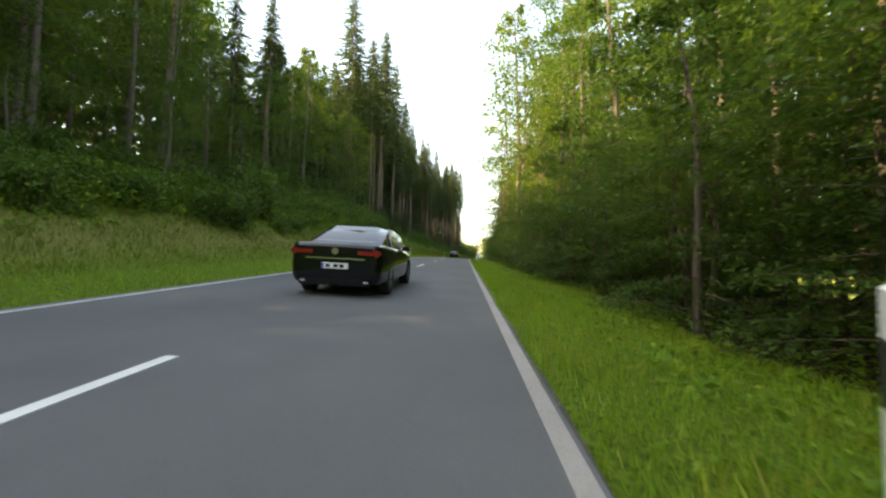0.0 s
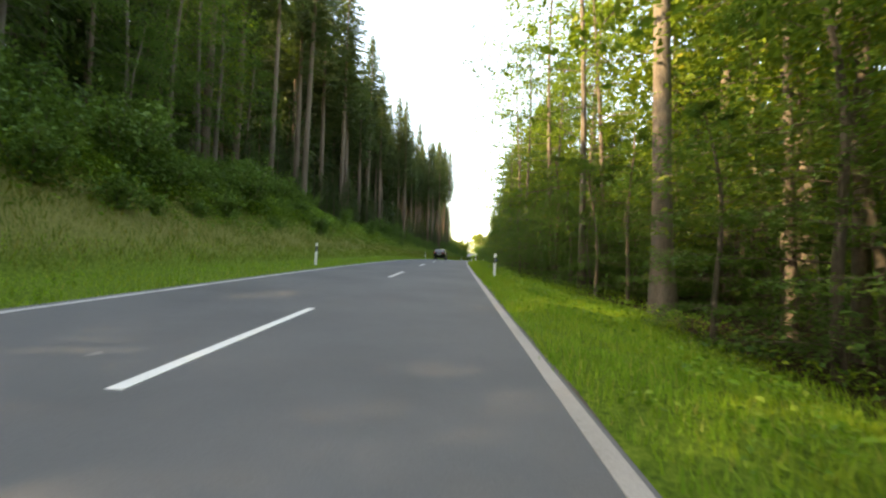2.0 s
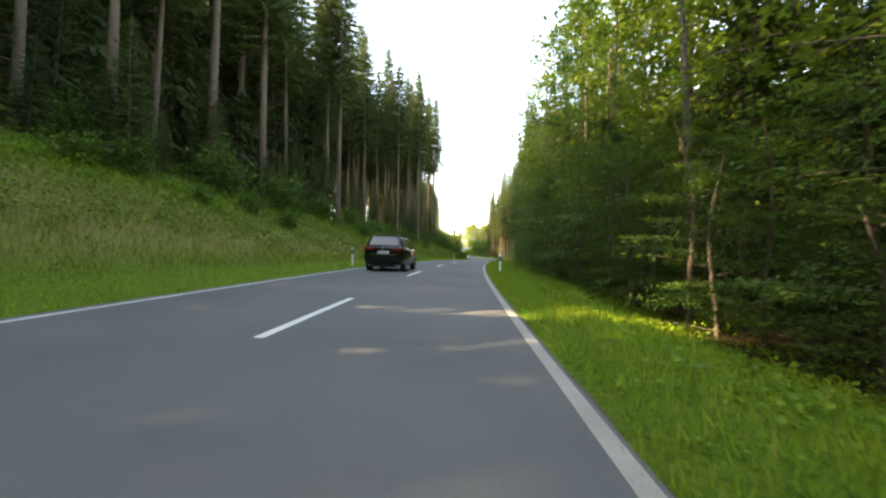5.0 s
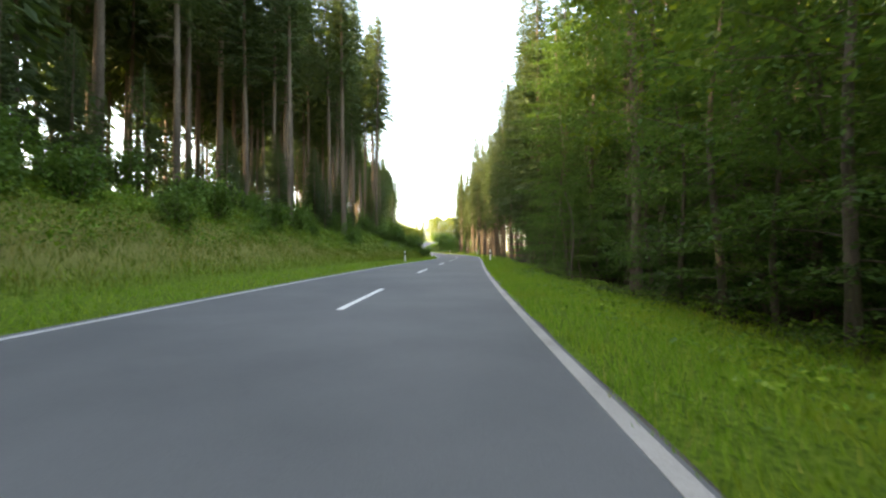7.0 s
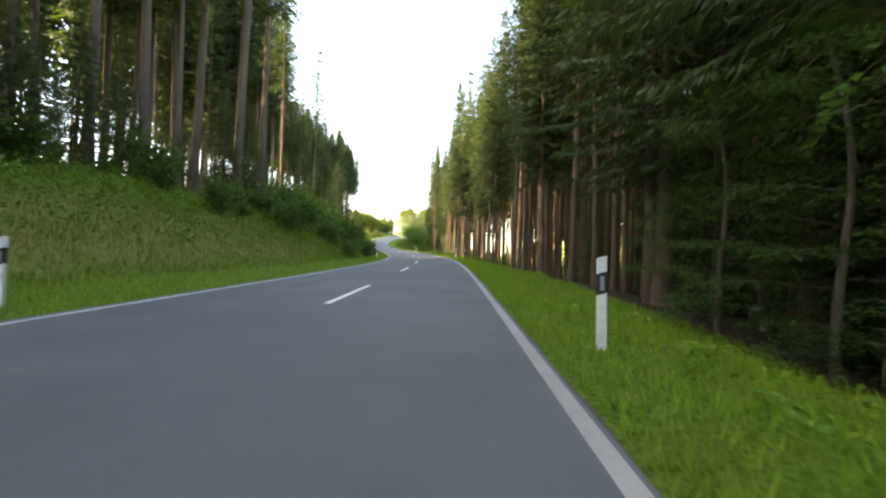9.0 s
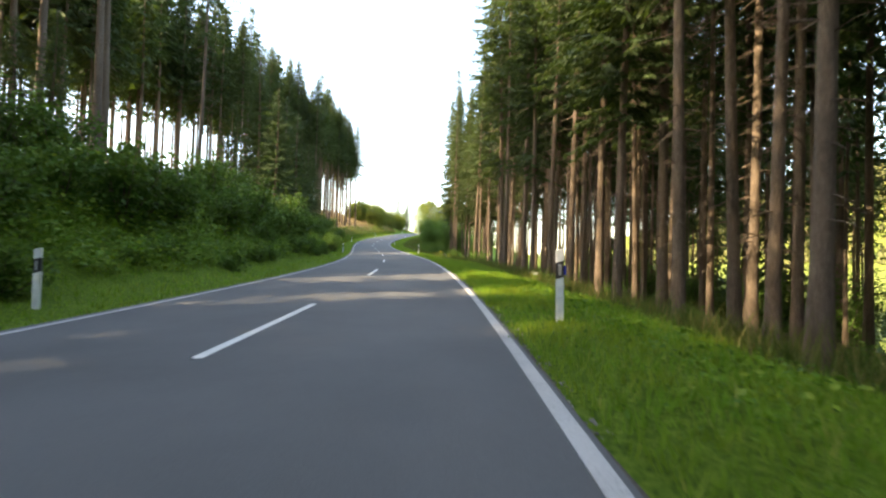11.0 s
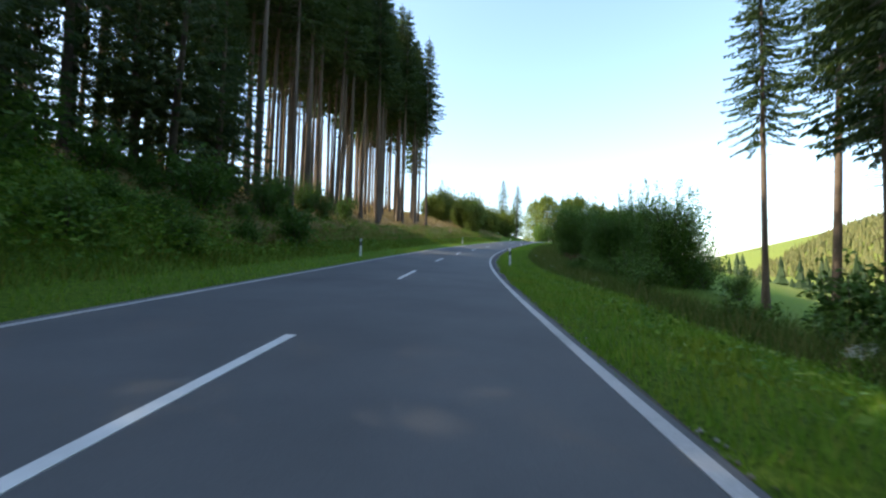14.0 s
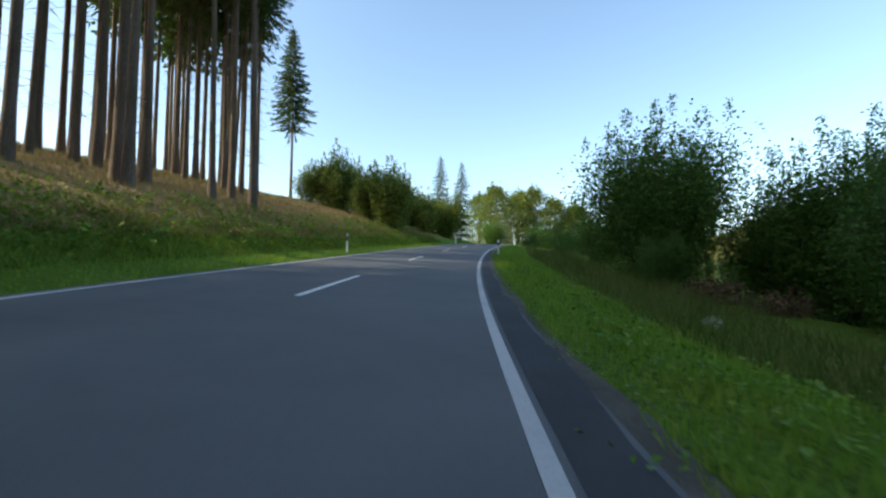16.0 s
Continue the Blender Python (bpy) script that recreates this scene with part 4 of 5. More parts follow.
# ---- far woods on the valley side ----
def far_wood(name, label, count, s_lo, s_hi, o_lo, o_hi, mat, h_lo, h_hi, seed):
    rng = np.random.default_rng(seed)
    s, o = rng.uniform(s_lo, s_hi, count), rng.uniform(o_lo, o_hi, count)
    p = ground_at(s, o)
    h, r = rng.uniform(h_lo, h_hi, count), rng.uniform(0.16, 0.26, count)
    vs, fs = [], []
    base = np.arange(count) * 21
    for tier in range(3):
        a = rng.uniform(0, 6.28, count)[:, None] + np.arange(6)[None] * 1.047
        w = (h * r * (1 - 0.28 * tier))[:, None] * rng.uniform(0.75, 1.25, (count, 6))
        z = (h * (0.05 + 0.27 * tier))[:, None] + rng.uniform(-0.05, 0.05, (count, 6)) * h[:, None]
        ring = np.stack([p[:, :1] + np.cos(a) * w, p[:, 1:2] + np.sin(a) * w, p[:, 2:] + z], -1)
        top = p + np.stack([0 * h, 0 * h, h * (0.48 + 0.26 * tier)], -1)
        vs.append(np.concatenate([ring, top[:, None]], 1))
        for i in range(6):
            fs.append(np.stack([base + tier * 7 + i, base + tier * 7 + (i + 1) % 6, base + tier * 7 + 6], -1))
    ob = new(name, mesh_of(name, np.concatenate(vs, 1).reshape(-1, 3), np.concatenate(fs), mat))
    return tagged(ob, label, "forest", kind="stuff")

far_wood("far_woods", "sunlit mixed forest covering the far hillside", 5200, 60, 1500, 290, 760, HILL_LEAF, 12, 22, 3)
far_wood("valley_trees", "young conifers in the valley below the road", 340, 250, 700, 55, 150, NEEDLE, 5, 11, 4)

for s, o in jittered(8, 42, 15.2, 21, 4.6, 4.6, 0.8):
    EDGE.put(s, o, rnd.uniform(0.9, 1.05))

# Extra spruces left of the view, added only to block sun from the road.
for s, o in ((190.0, 29.0), (186.5, 37.0), (199.0, 24.5), (200.5, 28.5), (196.0, 35.0), (204.5, 24.5), (208.0, 26.5), (211.0, 22.5), (206.0, 31.0), (210.0, 31.5), (220.0, 24.0), (223.0, 27.5), (225.0, 22.5)):
    TALL.put(s, -o, rnd.uniform(0.9, 1.1), variant=4 if s < 202 else 2)
for s, o in jittered(214, 262, 25, 34, 3.8, 4.0, 0.75):
    THICKET.put(s, o, rnd.uniform(0.65, 0.95) * (0.65 if s > 242 else 1.0), label="dark undergrowth bush behind the spruce trunks")

# ---- cut branches left lying below the bushes ----
DRY_LEAF = leafy("withered_leaves", [(0.0, (0.06, 0.035, 0.02)), (0.6, (0.15, 0.085, 0.045)), (1.0, (0.26, 0.17, 0.09))], 0.1, 0.8)
HEAP = Kind("brush_pile", "heap of cut branches with withered brown leaves", "brush", "brush below the bushes", "branch", DEAD, "withered_foliage", DRY_LEAF,
            [shrub_shape(77, 0.8, 1.5, 1700, 0.11, 22, 0.4, 0.6)])
for s, o, k in ((309.0, 11.6, 1.0), (306.4, 12.2, 0.8), (311.6, 12.6, 0.9)):
    HEAP.put(s, o, k, variant=0)

# ---- grass and herbs ----
def blades(name, label, s_lo, s_hi, o_lo, o_hi, count, h_lo, h_hi, width, mat, seed, bias=1.0, follow=False):
    rng = np.random.default_rng(seed)
    s = rng.uniform(s_lo, s_hi, count)
    o = o_lo + (o_hi - o_lo) * rng.random(count) ** bias
    if follow:
        o = o + np.interp(s, EDGE_S, EDGE_W) - 3.32 + 0.10 * np.sin(s * 1.3) + 0.06 * smooth(s, 262, 285)
    clump = 0.5 + 0.5 * np.sin(s * 1.9 + 2 * np.sin(o * 1.7)) * np.sin(o * 2.3 + 1.5 * np.sin(s * 0.8))
    p = ground_at(s, o)
    h = rng.uniform(h_lo, h_hi, count) * (0.6 + 0.7 * clump)
    a = rng.uniform(0, 6.28, count)
    side = np.stack([np.cos(a), np.sin(a), 0 * a], -1) * (width * rng.uniform(0.6, 1.4, count))[:, None]
    lean = np.stack([rng.normal(size=count), rng.normal(size=count), 0 * a], -1) * (h * 0.35)[:, None]
    up = np.stack([0 * h, 0 * h, h], -1)
    v = np.stack([p - side - [0, 0, 0.02], p + side - [0, 0, 0.02], p + up + lean], 1).reshape(-1, 3)
    ob = new(name, mesh_of(name, v, np.arange(count * 3).reshape(-1, 3), mat))
    return tagged(ob, label, "grass", kind="stuff")

blades("verge_grass", "short bright green grass along the road edge", -2, 345, 3.36, 7.2, 170000, 0.07, 0.17, 0.010, GRASS, 1, 1.0, True)
blades("verge_grass", "dense short grass beside the asphalt", -2, 325, 3.36, 6.6, 330000, 0.04, 0.13, 0.007, GRASS, 15, 1.0, True)
blades("verge_grass", "tufts of longer grass in the verge", -2, 345, 3.9, 7.0, 40000, 0.12, 0.26, 0.006, GRASS, 13, 0.8, True)
blades("verge_grass", "short green grass along the road edge", 0, 345, -3.5, -6.2, 70000, 0.06, 0.17, 0.013, GRASS, 2)
blades("bank_grass", "tall yellowing grass on the bank", 4, 186, -5.2, -11.5, 170000, 0.10, 0.30, 0.009, HAY, 3)
blades("bank_grass", "tall rough grass on the bank", 246, 350, -5.0, -8.0, 45000, 0.12, 0.38, 0.010, HAY, 4)
blades("dry_grass", "dry straw-coloured grass under the spruces", 266, 356, -6.6, -36, 140000, 0.12, 0.36, 0.015, STRAW, 5, 1.7)
blades("tall_weeds", "tall dull weeds beyond the verge", 190, 345, 6.4, 11, 60000, 0.25, 0.75, 0.012, WEED, 6)

def herbs(name, label, s_lo, s_hi, o_lo, o_hi, count, leaf, h_hi, seed):
    rng = np.random.default_rng(seed)
    cs, co = rng.uniform(s_lo, s_hi, count), rng.uniform(o_lo, o_hi, count)
    m = 9
    s = np.repeat(cs, m) + rng.normal(size=count * m) * 0.14
    o = np.repeat(co, m) + rng.normal(size=count * m) * 0.14
    p = ground_at(s, o)
    p[:, 2] += rng.uniform(0.02, h_hi, count * m)
    u, v = leaf_frames(rng, count * m, 0.6)
    size = np.repeat(rng.uniform(0.6, 1.5, count), m) * leaf * rng.uniform(0.7, 1.3, count * m)
    dv, df = diamonds(p, u, v, size, size * 0.7)
    return tagged(new(name, mesh_of(name, dv, df, HERB)), label, "herbs", kind="stuff")

herbs("broad_leaved_herbs", "low broad-leaved weeds in the verge grass", -2, 345, 4.4, 6.9, 5200, 0.07, 0.16, 7)
herbs("broad_leaved_herbs", "ferns and brambles below the forest edge", 0, 150, 6.7, 8.4, 3000, 0.065, 0.30, 8)
herbs("broad_leaved_herbs", "nettles and brambles on the bank", -5, 186, -14, -7.0, 11000, 0.10, 0.5, 9)
herbs("broad_leaved_herbs", "bright brambles along the top of the bank", 4, 72, -13.6, -8.4, 11000, 0.115, 0.9, 14)
herbs("broad_leaved_herbs", "lush nettles covering the bank", 184, 264, -14.5, -5.6, 10000, 0.12, 0.8, 10)
herbs("broad_leaved_herbs", "rough weeds on the bank below the spruces", 262, 350, -10.5, -5.4, 2600, 0.12, 0.5, 11)
herbs("broad_leaved_herbs", "docks and clover in the verge", -2, 345, 3.7, 6.5, 2600, 0.055, 0.10, 12)

for i, (s0, o0) in enumerate(((54.0, 5.2), (64.6, 4.9), (67.2, 5.6), (112.5, 5.4), (131.6, 4.7), (143.5, 5.6), (21.0, 5.8))):
    herbs("butterbur_patch", "patch of large pale green leaves in the verge", s0, s0 + 2.2, o0, o0 + 1.1, 42, 0.15, 0.2, 70 + i)

# ---- roadside posts ----
WHITE_PLASTIC = plain("white_plastic", (0.78, 0.78, 0.76), 0.45, grime=0.22, scale=9.0)
BLACK_PLASTIC = plain("black_plastic", (0.02, 0.02, 0.022), 0.5)
REFLECTOR = plain("glass_reflector", (0.30, 0.31, 0.33), 0.25, spec=0.8, grime=0.1)
BLUE = plain("blue_reflector", (0.01, 0.03, 0.35), 0.25, spec=0.8, grime=0.1)

def post_ring(z0, z1, slope, grow=0.0):
    """The post's rounded three-sided section between two slanted cuts."""
    sec = [(-0.06, -0.030), (-0.052, -0.044), (0.052, -0.044), (0.06, -0.030), (0.022, 0.05), (0.0, 0.058), (-0.022, 0.05)]
    bm = bmesh.new()
    rings = []
    for z, sl in ((z0, slope[0]), (z1, slope[1])):
        rings.append([bm.verts.new((x * (1 + grow), y * (1 + grow), z + sl * x)) for x, y in sec])
    n = len(sec)
    for i in range(n):
        bm.faces.new((rings[0][i], rings[0][(i + 1) % n], rings[1][(i + 1) % n], rings[1][i]))
    bm.faces.new(rings[0][::-1])
    bm.faces.new(rings[1])
    return bm

def block(size, at, bevel=0.0):
    bm = bmesh.new()
    bmesh.ops.create_cube(bm, size=1.0, matrix=Matrix.Translation(at) @ Matrix.Diagonal((*size, 1)))
    if bevel:
        bmesh.ops.bevel(bm, geom=list(bm.edges), offset=bevel, segments=2, affect="EDGES")
    return bm

def delineator(blue):
    ob = empty("delineator_post", "white delineator post with black band" + (" and blue side reflector" if blue else " in the grass"), "post", "posts along the road")
    part("post_body", post_ring(-0.35, 0.62, (0, 0.30)), WHITE_PLASTIC, ob)
    band = part("black_band", post_ring(0.62, 0.86, (0.30, 0.30), 0.01), BLACK_PLASTIC, ob, "black slanted band")
    part("post_cap", post_ring(0.86, 1.03, (0.30, 0.30)), WHITE_PLASTIC, ob)
    part("reflector", block((0.045, 0.012, 0.16), (0, -0.046, 0.74), 0.003), REFLECTOR, band, "rectangular glass reflector")
    if blue:
        part("blue_reflector", block((0.035, 0.05, 0.13), (0.075, -0.012, 0.735), 0.004), BLUE, band, "blue wildlife reflector")
    return ob

protos = {}
for s, o, blue in ((1.55, 4.06, 0), (51.97, 4.03, 1), (102.4, 4.0, 1), (152.7, 3.98, 0), (193.7, 4.13, 1), (234.4, 4.09, 1), (275.1, 4.24, 0), (321.5, 4.1, 0), (362, 4.1, 0),
                   (2.0, -4.3, 0), (52.7, -4.27, 0), (102.8, -4.3, 0), (154.0, -4.33, 0), (194.9, -4.45, 0), (235.1, -4.1, 0), (275.4, -4.4, 0), (315.7, -4.25, 0), (356, -4.3, 0)):
    p = ground_at(s, o)
    m = Matrix.LocRotScale(Vector((float(p[0]), float(p[1]), float(p[2]))), Euler((radians(1.3 * math.sin(s * 5.1)), radians(1.6 * math.sin(s * 3.7 + o)), heading(s))), None)
    key = bool(blue)
    if key in protos:
        copy_thing(protos[key], m)
    else:
        protos[key] = delineator(key)
        protos[key].matrix_basis = m

def pebbles(name, label, count, seed):
    """Loose stones along the asphalt's edge."""
    rng = np.random.default_rng(seed)
    s = rng.uniform(190, 342, count)
    o = np.interp(s, EDGE_S, EDGE_W) + np.abs(rng.normal(size=count)) * (0.08 + 0.16 * smooth(s, 262, 285)) - 0.03
    p = ground_at(s, o)
    r = rng.uniform(0.006, 0.022, count)[:, None, None]
    octa = np.array([[1, 0, 0], [0, 1, 0], [-1, 0, 0], [0, -1, 0], [0, 0, 0.7], [0, 0, -0.7]])
    v = p[:, None] + octa[None] * r * rng.uniform(0.6, 1.4, (count, 6, 1)) + np.array([0, 0, 0.012])
    f = np.array([[0, 1, 4], [1, 2, 4], [2, 3, 4], [3, 0, 4], [1, 0, 5], [2, 1, 5], [3, 2, 5], [0, 3, 5]])
    ob = new(name, mesh_of(name, v.reshape(-1, 3), (f[None] + (np.arange(count) * 6)[:, None, None]).reshape(-1, 3), STONE))
    return tagged(ob, label, "gravel", kind="stuff")

STONE = leafy("grey_stones", [(0.0, (0.08, 0.075, 0.065)), (0.6, (0.20, 0.185, 0.165)), (1.0, (0.36, 0.34, 0.31))], 0.0, 0.9, 0.0)
pebbles("loose_gravel", "loose grey stones along the asphalt edge", 9000, 21)

# ---- flowers by the verge ----
PETAL = leafy("goldenrod_petals", [(0.0, (0.42, 0.26, 0.01)), (1.0, (0.65, 0.45, 0.03))], 0.3)
UMBEL = leafy("white_umbels", [(0.0, (0.45, 0.46, 0.40)), (1.0, (0.70, 0.70, 0.64))], 0.3)

def flower(name, label, s, o, h, mat, seed, spread):
    rng = np.random.default_rng(seed)
    stems, P = [], []
    for i in range(7):
        a, d = rng.uniform(0, 6.28), rng.uniform(0.02, spread)
        top = np.array([np.cos(a) * d, np.sin(a) * d, h * rng.uniform(0.7, 1.0)])
        stems.append(tube(np.stack([top * [0.2, 0.2, -0.08], top * [0.6, 0.6, 0.55], top]), [0.006, 0.005, 0.003], 4))
        P.append(top + rng.normal(size=(26, 3)) * [0.035, 0.035, 0.025])
    P = np.concatenate(P)
    u_, v_ = leaf_frames(rng, len(P), 0.2)
    k = rng.uniform(0, 1, 60)
    L = np.stack([rng.normal(size=60) * spread * 0.5, rng.normal(size=60) * spread * 0.5, k * h * 0.75], -1)
    lu, lv = leaf_frames(rng, 60, 0.4)
    ob = empty(name, label, "flower", "wild flowers by the verge")
    for stem in stems:
        piece("stem", *stem, HERB, ob)
    piece("leaf_tuft", *diamonds(L, lu, lv, np.full(60, 0.12), np.full(60, 0.03)), HERB, ob)
    piece("flower_head", *diamonds(P, u_, v_, np.full(len(P), 0.022), np.full(len(P), 0.018)), mat, ob)
    p = ground_at(s, o)
    ob.location = (float(p[0]), float(p[1]), float(p[2]))

for i, (s, o) in enumerate(((237.2, 7.2), (238.4, 8.4), (241.0, 7.8), (236.0, 8.9))):
    flower("goldenrod", "yellow goldenrod in flower above the verge grass", s, o, 0.85, PETAL, 30 + i, 0.22)
for i, (s, o) in enumerate(((204.5, 6.6), (226.5, 5.6), (229.0, 6.2), (256.0, 6.4), (268.0, 7.0), (281.0, 7.4), (300.5, 7.2), (298.0, 8.0))):
    flower("wild_carrot", "white umbel flowers among the verge grass", s, o, 0.5, UMBEL, 50 + i, 0.2)

# ---- cars ----
BLACK_PAINT = plain("black_car_paint", (0.004, 0.004, 0.005), 0.06, spec=0.45, grime=0.2)
BLUE_PAINT = plain("dark_blue_car_paint", (0.005, 0.006, 0.009), 0.08, spec=0.45, grime=0.2)
CAR_GLASS = plain("tinted_car_glass", (0.012, 0.015, 0.018), 0.04, spec=1.0, grime=0.1)
TRIM = plain("black_car_trim", (0.008, 0.008, 0.009), 0.8, spec=0.2)
CHROME = plain("chrome_trim", (0.72, 0.72, 0.74), 0.15, metal=1.0, grime=0.1)
RED_LAMP = plain("red_tail_lamp", (0.30, 0.008, 0.012), 0.15, spec=0.8)
RUBBER = plain("tyre_rubber", (0.018, 0.018, 0.018), 0.85)
ALLOY = plain("grey_alloy", (0.35, 0.35, 0.37), 0.35, metal=0.9)
PLATE = plain("white_plate", (0.75, 0.75, 0.74), 0.4, grime=0.08)
PLATE_BLUE = plain("blue_plate_strip", (0.02, 0.06, 0.35), 0.4)

def loft(stations, keep=None):
    """A shell through cross-sections; each station: y along the car, then (half width, height) pairs from the floor to the top."""
    vs, fs = [], []
    n = len(stations[0][1])
    for y, sec in stations:
        vs += [(-w, y, z) for w, z in sec] + [(w, y, z) for w, z in sec[::-1]]
    m = 2 * n
    for i in range(len(stations) - 1):
        for j in range(m):
            fs.append([i * m + j, i * m + (j + 1) % m, (i + 1) * m + (j + 1) % m, (i + 1) * m + j])
    fs.append(list(range(m))[::-1])
    fs.append([(len(stations) - 1) * m + j for j in range(m)])
    return vs, [f[::-1] for f in fs]

def disc(r, w, r_in=0.0, sides=24):
    """A wheel ring on the x axis: outer radius r, width w."""
    vs, fs = [], []
    prof = [(-w / 2, r_in), (-w / 2, r * 0.92), (-w * 0.4, r), (w * 0.4, r), (w / 2, r * 0.92), (w / 2, r_in)]
    for i in range(sides):
        a = 2 * math.pi * i / sides
        vs += [(x, q * math.cos(a), q * math.sin(a)) for x, q in prof]
    k = len(prof)
    for i in range(sides):
        for j in range(k):
            fs.append([i * k + j, i * k + (j + 1) % k, ((i + 1) % sides) * k + (j + 1) % k, ((i + 1) % sides) * k + j])
    return vs, fs

def wheel(car, x, y, r, w):
    hub = piece("wheel", *disc(r * 0.3, w * 0.5, 0.02, 12), ALLOY, car)
    hub.location = (x, y, r)
    piece("tyre", *disc(r, w, r * 0.66), RUBBER, hub)
    piece("rim", *disc(r * 0.665, w * 0.86, r * 0.56), ALLOY, hub)
    for i in range(5):
        a = i * 1.2566
        bm = block((w * 0.25, r * 0.14, r * 0.42), (math.copysign(w * 0.3, x), 0, r * 0.40), 0.006)
        bmesh.ops.rotate(bm, verts=bm.verts, cent=(0, 0, 0), matrix=Matrix.Rotation(a, 3, "X"))
        part("spoke", bm, ALLOY, hub)

def car(name, label, paint, body, cabin, glass, width, length, wheels, lamp_z, plate_z, belt, crease_z):
    ob = empty(name, label, "car")
    for nm, sections in (("body", body), ("cabin", cabin)):
        soft = piece(nm, *loft(sections), paint, ob, smooth_shade=True).modifiers.new("rounding", "BEVEL")
        soft.width, soft.segments, soft.limit_method, soft.angle_limit, soft.harden_normals = 0.045, 3, "ANGLE", radians(14), True
    for nm, quad, lb in glass:
        q = [Vector(p) for p in quad]
        n = (q[1] - q[0]).cross(q[3] - q[0]).normalized() * 0.012
        v = [p + n for p in q] + [p - n for p in q]
        piece(nm, [tuple(p) for p in v], [[0, 1, 2, 3], [7, 6, 5, 4], [0, 4, 5, 1], [1, 5, 6, 2], [2, 6, 7, 3], [3, 7, 4, 0]], CAR_GLASS, ob, lb)
    r, w, ya, yb = wheels
    for x in (-width / 2 + w / 2, width / 2 - w / 2):
        for y in (ya, yb):
            wheel(ob, x, y, r, w)
    h = width / 2
    for sx in (-1, 1):
        part("tail_lamp", block((0.46, 0.16, 0.13), (sx * (h - 0.29), 0.052, lamp_z), 0.03), RED_LAMP, ob, "red tail lamp")
        m = part("wing_mirror", block((0.20, 0.09, 0.13), (sx * (h + 0.02), length * 0.60, belt + 0.02), 0.03), paint, ob)
        part("exhaust_pipe", block((0.12, 0.06, 0.05), (sx * (h - 0.32), 0.0, 0.30), 0.015), CHROME, ob, "chrome tailpipe")
        part("door_handle", block((0.03, 0.18, 0.03), (sx * (h + 0.002), length * 0.40, belt - 0.10), 0.008), paint, ob)
    plate = part("number_plate", block((0.52, 0.02, 0.11), (0, -0.012, plate_z), 0.003), PLATE, ob, "white licence plate with dark characters")
    part("plate_strip", block((0.045, 0.006, 0.10), (-0.235, -0.024, plate_z)), PLATE_BLUE, plate)
    for x in (-0.13, 0.02, 0.14):
        part("plate_bar", block((0.08, 0.006, 0.06), (x, -0.024, plate_z)), TRIM, plate)
    # A bright strip is added for the reflection along the bumper crease.
    part("chrome_strip", block((width * 0.62, 0.03, 0.025), (0, -0.005, crease_z), 0.006), CHROME, ob, "bright strip for the glint along the bumper crease")
    part("badge", block((0.13, 0.02, 0.13), (0, -0.01, lamp_z + 0.02), 0.03), CHROME, ob, "plain chrome badge disc")
    part("rear_diffuser", block((width * 0.74, 0.08, 0.16), (0, 0.03, 0.30), 0.02), TRIM, ob)
    return ob

def sec(w, lo, mid, hi, in_lo=0.10, in_hi=0.07):
    return [(w - in_lo, lo), (w - 0.015, lo + 0.12), (w, mid), (w - 0.02, hi - 0.06), (w - in_hi, hi), (w * 0.45, hi + 0.012)]

sedan = car("sedan", "black sedan with red tail lamps on the road", BLACK_PAINT,
    [(0.0, sec(0.80, 0.34, 0.62, 0.98)), (0.10, sec(0.88, 0.26, 0.62, 1.03)), (0.55, sec(0.93, 0.20, 0.62, 1.03)), (1.4, sec(0.935, 0.18, 0.60, 0.99)), (2.9, sec(0.93, 0.18, 0.58, 0.95)), (3.7, sec(0.92, 0.18, 0.56, 0.90)), (4.5, sec(0.88, 0.20, 0.52, 0.80)), (4.85, sec(0.74, 0.26, 0.50, 0.70))],
    [(0.55, [(0.80, 0.98), (0.76, 1.0), (0.70, 1.02)]), (1.15, [(0.85, 0.95), (0.74, 1.20), (0.55, 1.28)]), (1.75, [(0.86, 0.95), (0.68, 1.38), (0.45, 1.43)]), (2.5, [(0.86, 0.92), (0.67, 1.40), (0.45, 1.455)]), (3.0, [(0.86, 0.92), (0.68, 1.32), (0.48, 1.38)]), (3.75, [(0.82, 0.88), (0.78, 0.90), (0.60, 0.92)])],
    [("rear_window", [(-0.62, 0.66, 1.06), (0.62, 0.66, 1.06), (0.50, 1.66, 1.425), (-0.50, 1.66, 1.425)], "sky-reflecting rear window"),
     ("windscreen", [(0.64, 3.66, 0.95), (-0.64, 3.66, 0.95), (-0.52, 3.02, 1.385), (0.52, 3.02, 1.385)], ""),
     ("side_window", [(0.865, 1.2, 1.0), (0.865, 3.35, 0.98), (0.72, 2.95, 1.32), (0.72, 1.6, 1.33)], ""),
     ("side_window", [(-0.865, 3.35, 0.98), (-0.865, 1.2, 1.0), (-0.72, 1.6, 1.33), (-0.72, 2.95, 1.32)], "")],
    1.86, 4.85, (0.345, 0.24, 1.0, 3.85), 0.86, 0.60, 0.95, 0.74)
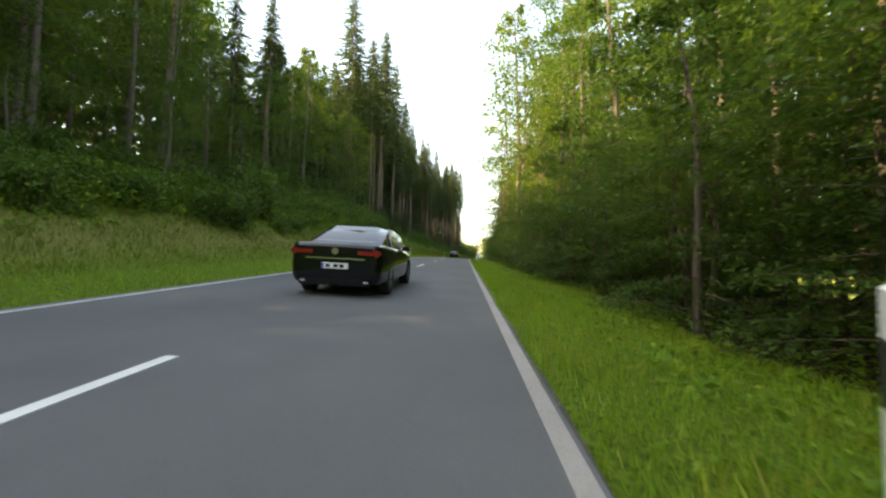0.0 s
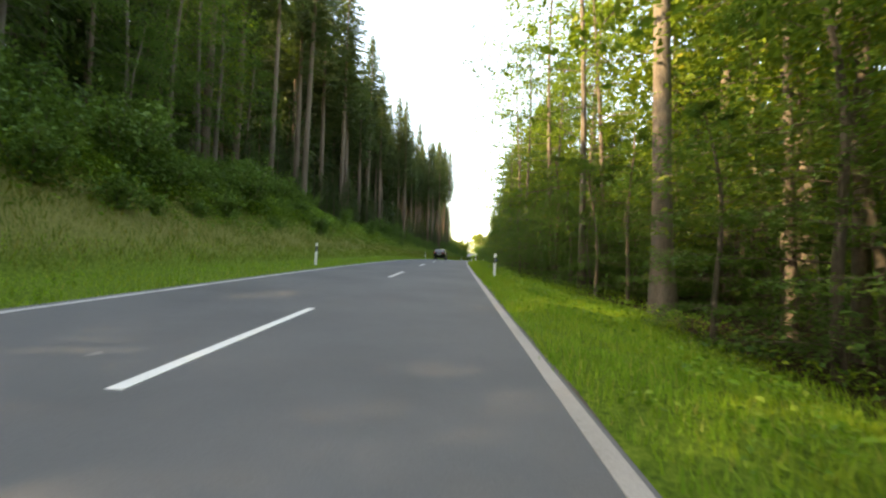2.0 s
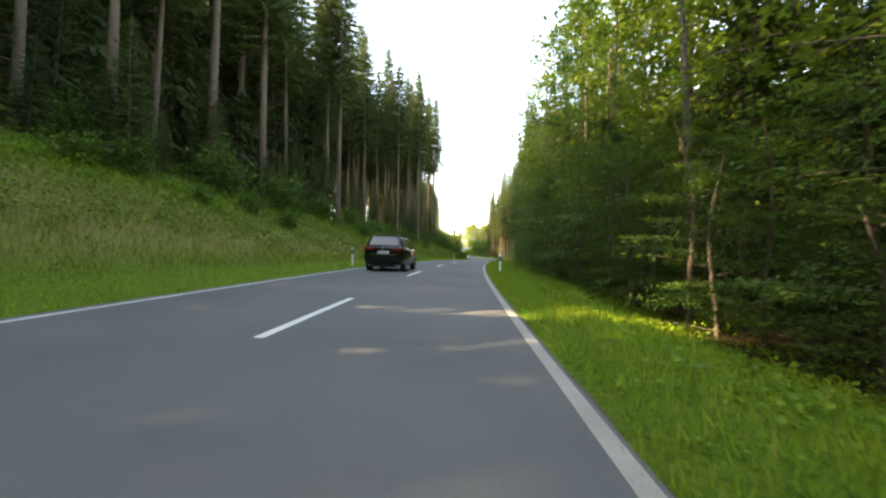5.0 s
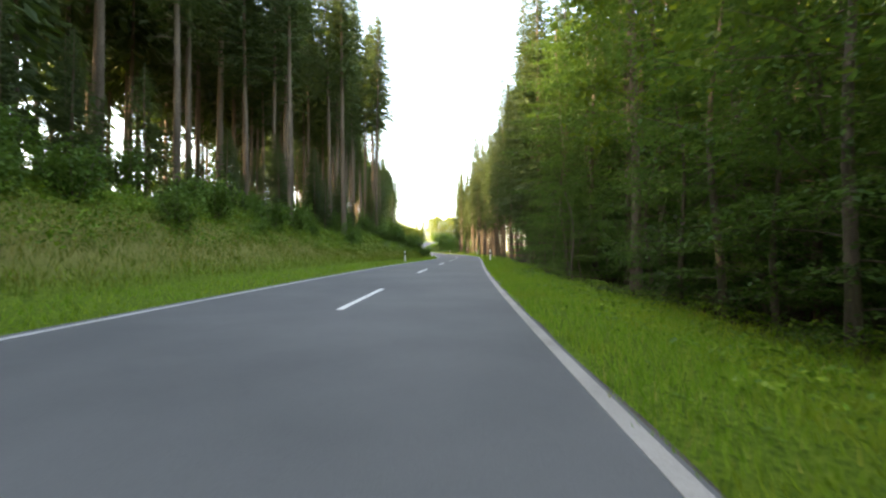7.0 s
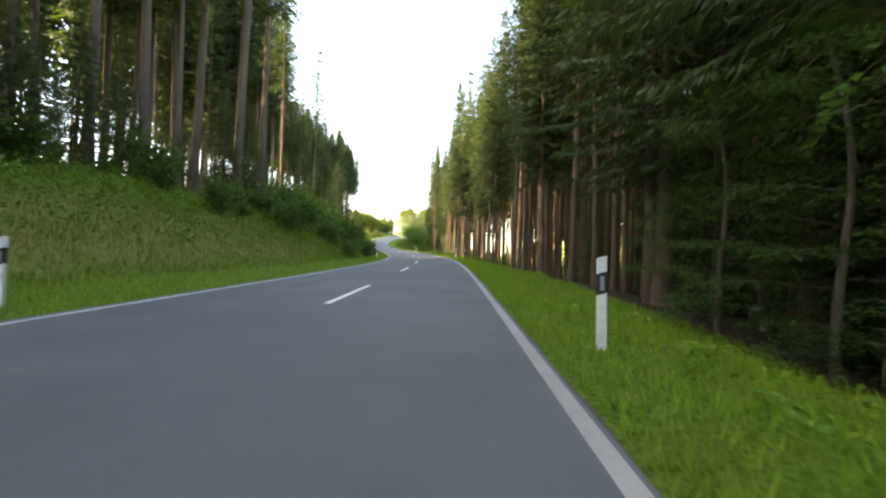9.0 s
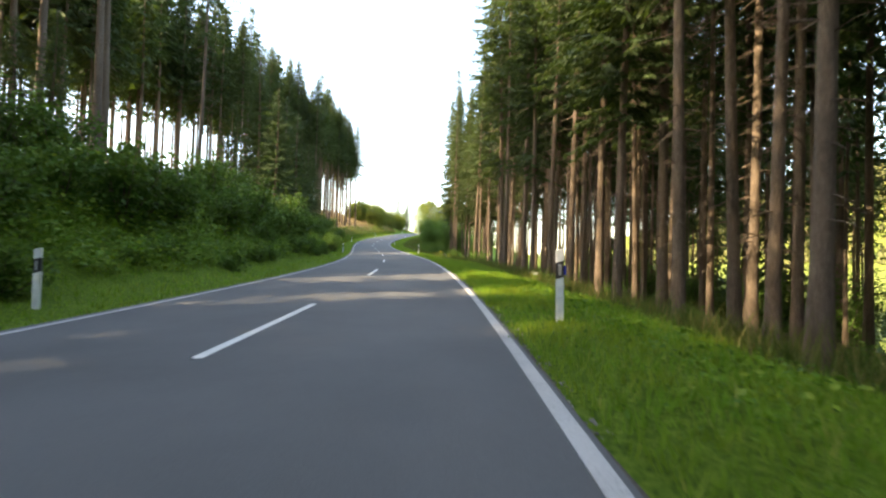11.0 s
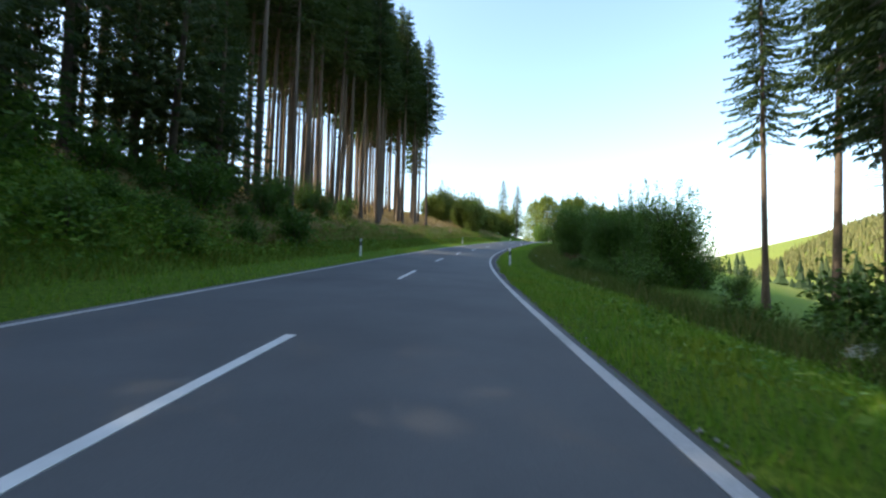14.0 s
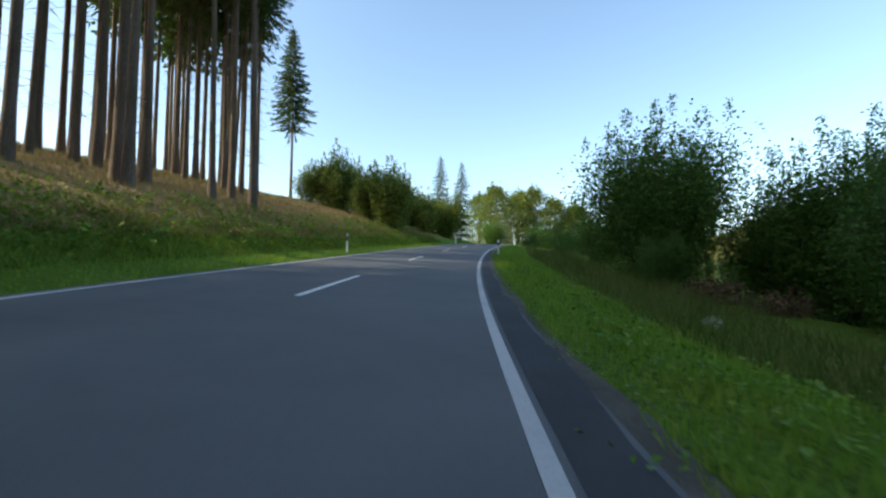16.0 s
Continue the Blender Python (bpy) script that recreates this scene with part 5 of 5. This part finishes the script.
suv = car("suv", "dark sport utility car with a roof rail", BLUE_PAINT,
    [(0.0, sec(0.84, 0.42, 0.75, 1.10)), (0.10, sec(0.90, 0.34, 0.75, 1.14)), (0.6, sec(0.94, 0.26, 0.72, 1.12)), (2.8, sec(0.94, 0.26, 0.70, 1.08)), (3.6, sec(0.92, 0.26, 0.68, 1.06)), (4.3, sec(0.88, 0.30, 0.64, 0.98)), (4.62, sec(0.76, 0.36, 0.60, 0.84))],
    [(0.12, [(0.84, 1.08), (0.80, 1.14), (0.70, 1.16)]), (0.45, [(0.86, 1.06), (0.72, 1.55), (0.55, 1.62)]), (1.2, [(0.88, 1.06), (0.71, 1.60), (0.50, 1.67)]), (2.4, [(0.88, 1.04), (0.71, 1.58), (0.50, 1.66)]), (2.75, [(0.87, 1.04), (0.72, 1.50), (0.52, 1.57)]), (3.5, [(0.84, 1.02), (0.80, 1.05), (0.60, 1.07)])],
    [("rear_window", [(-0.68, 0.13, 1.20), (0.68, 0.13, 1.20), (0.58, 0.40, 1.56), (-0.58, 0.40, 1.56)], "dark rear window"),
     ("windscreen", [(0.66, 3.42, 1.10), (-0.66, 3.42, 1.10), (-0.54, 2.78, 1.56), (0.54, 2.78, 1.56)], ""),
     ("side_window", [(0.885, 0.6, 1.12), (0.885, 3.1, 1.10), (0.74, 2.7, 1.50), (0.74, 0.75, 1.52)], ""),
     ("side_window", [(-0.885, 3.1, 1.10), (-0.885, 0.6, 1.12), (-0.74, 0.75, 1.52), (-0.74, 2.7, 1.50)], "")],
    1.86, 4.62, (0.36, 0.24, 0.95, 3.7), 1.02, 0.88, 1.08, 0.78)
for x in (-0.66, 0.66):
    part("roof_rail", block((0.035, 1.9, 0.04), (x, 1.6, 1.685), 0.012), CHROME, suv, "silver roof rail")
for ob, s, o in ((sedan, 8.4, 0.0), (suv, 98.0, -1.5)):
    p = road_at(s, o, 0.0)
    a = axis(s)
    ob.matrix_basis = Matrix.LocRotScale(Vector((float(p[0]), float(p[1]), float(p[2]))), Euler((math.atan(float(np.interp(s + 2.4, RS, TG))), math.atan(float(a[4])), heading(s + 2))), Vector((1.04, 1.04, 1.04)) if ob is sedan else None)
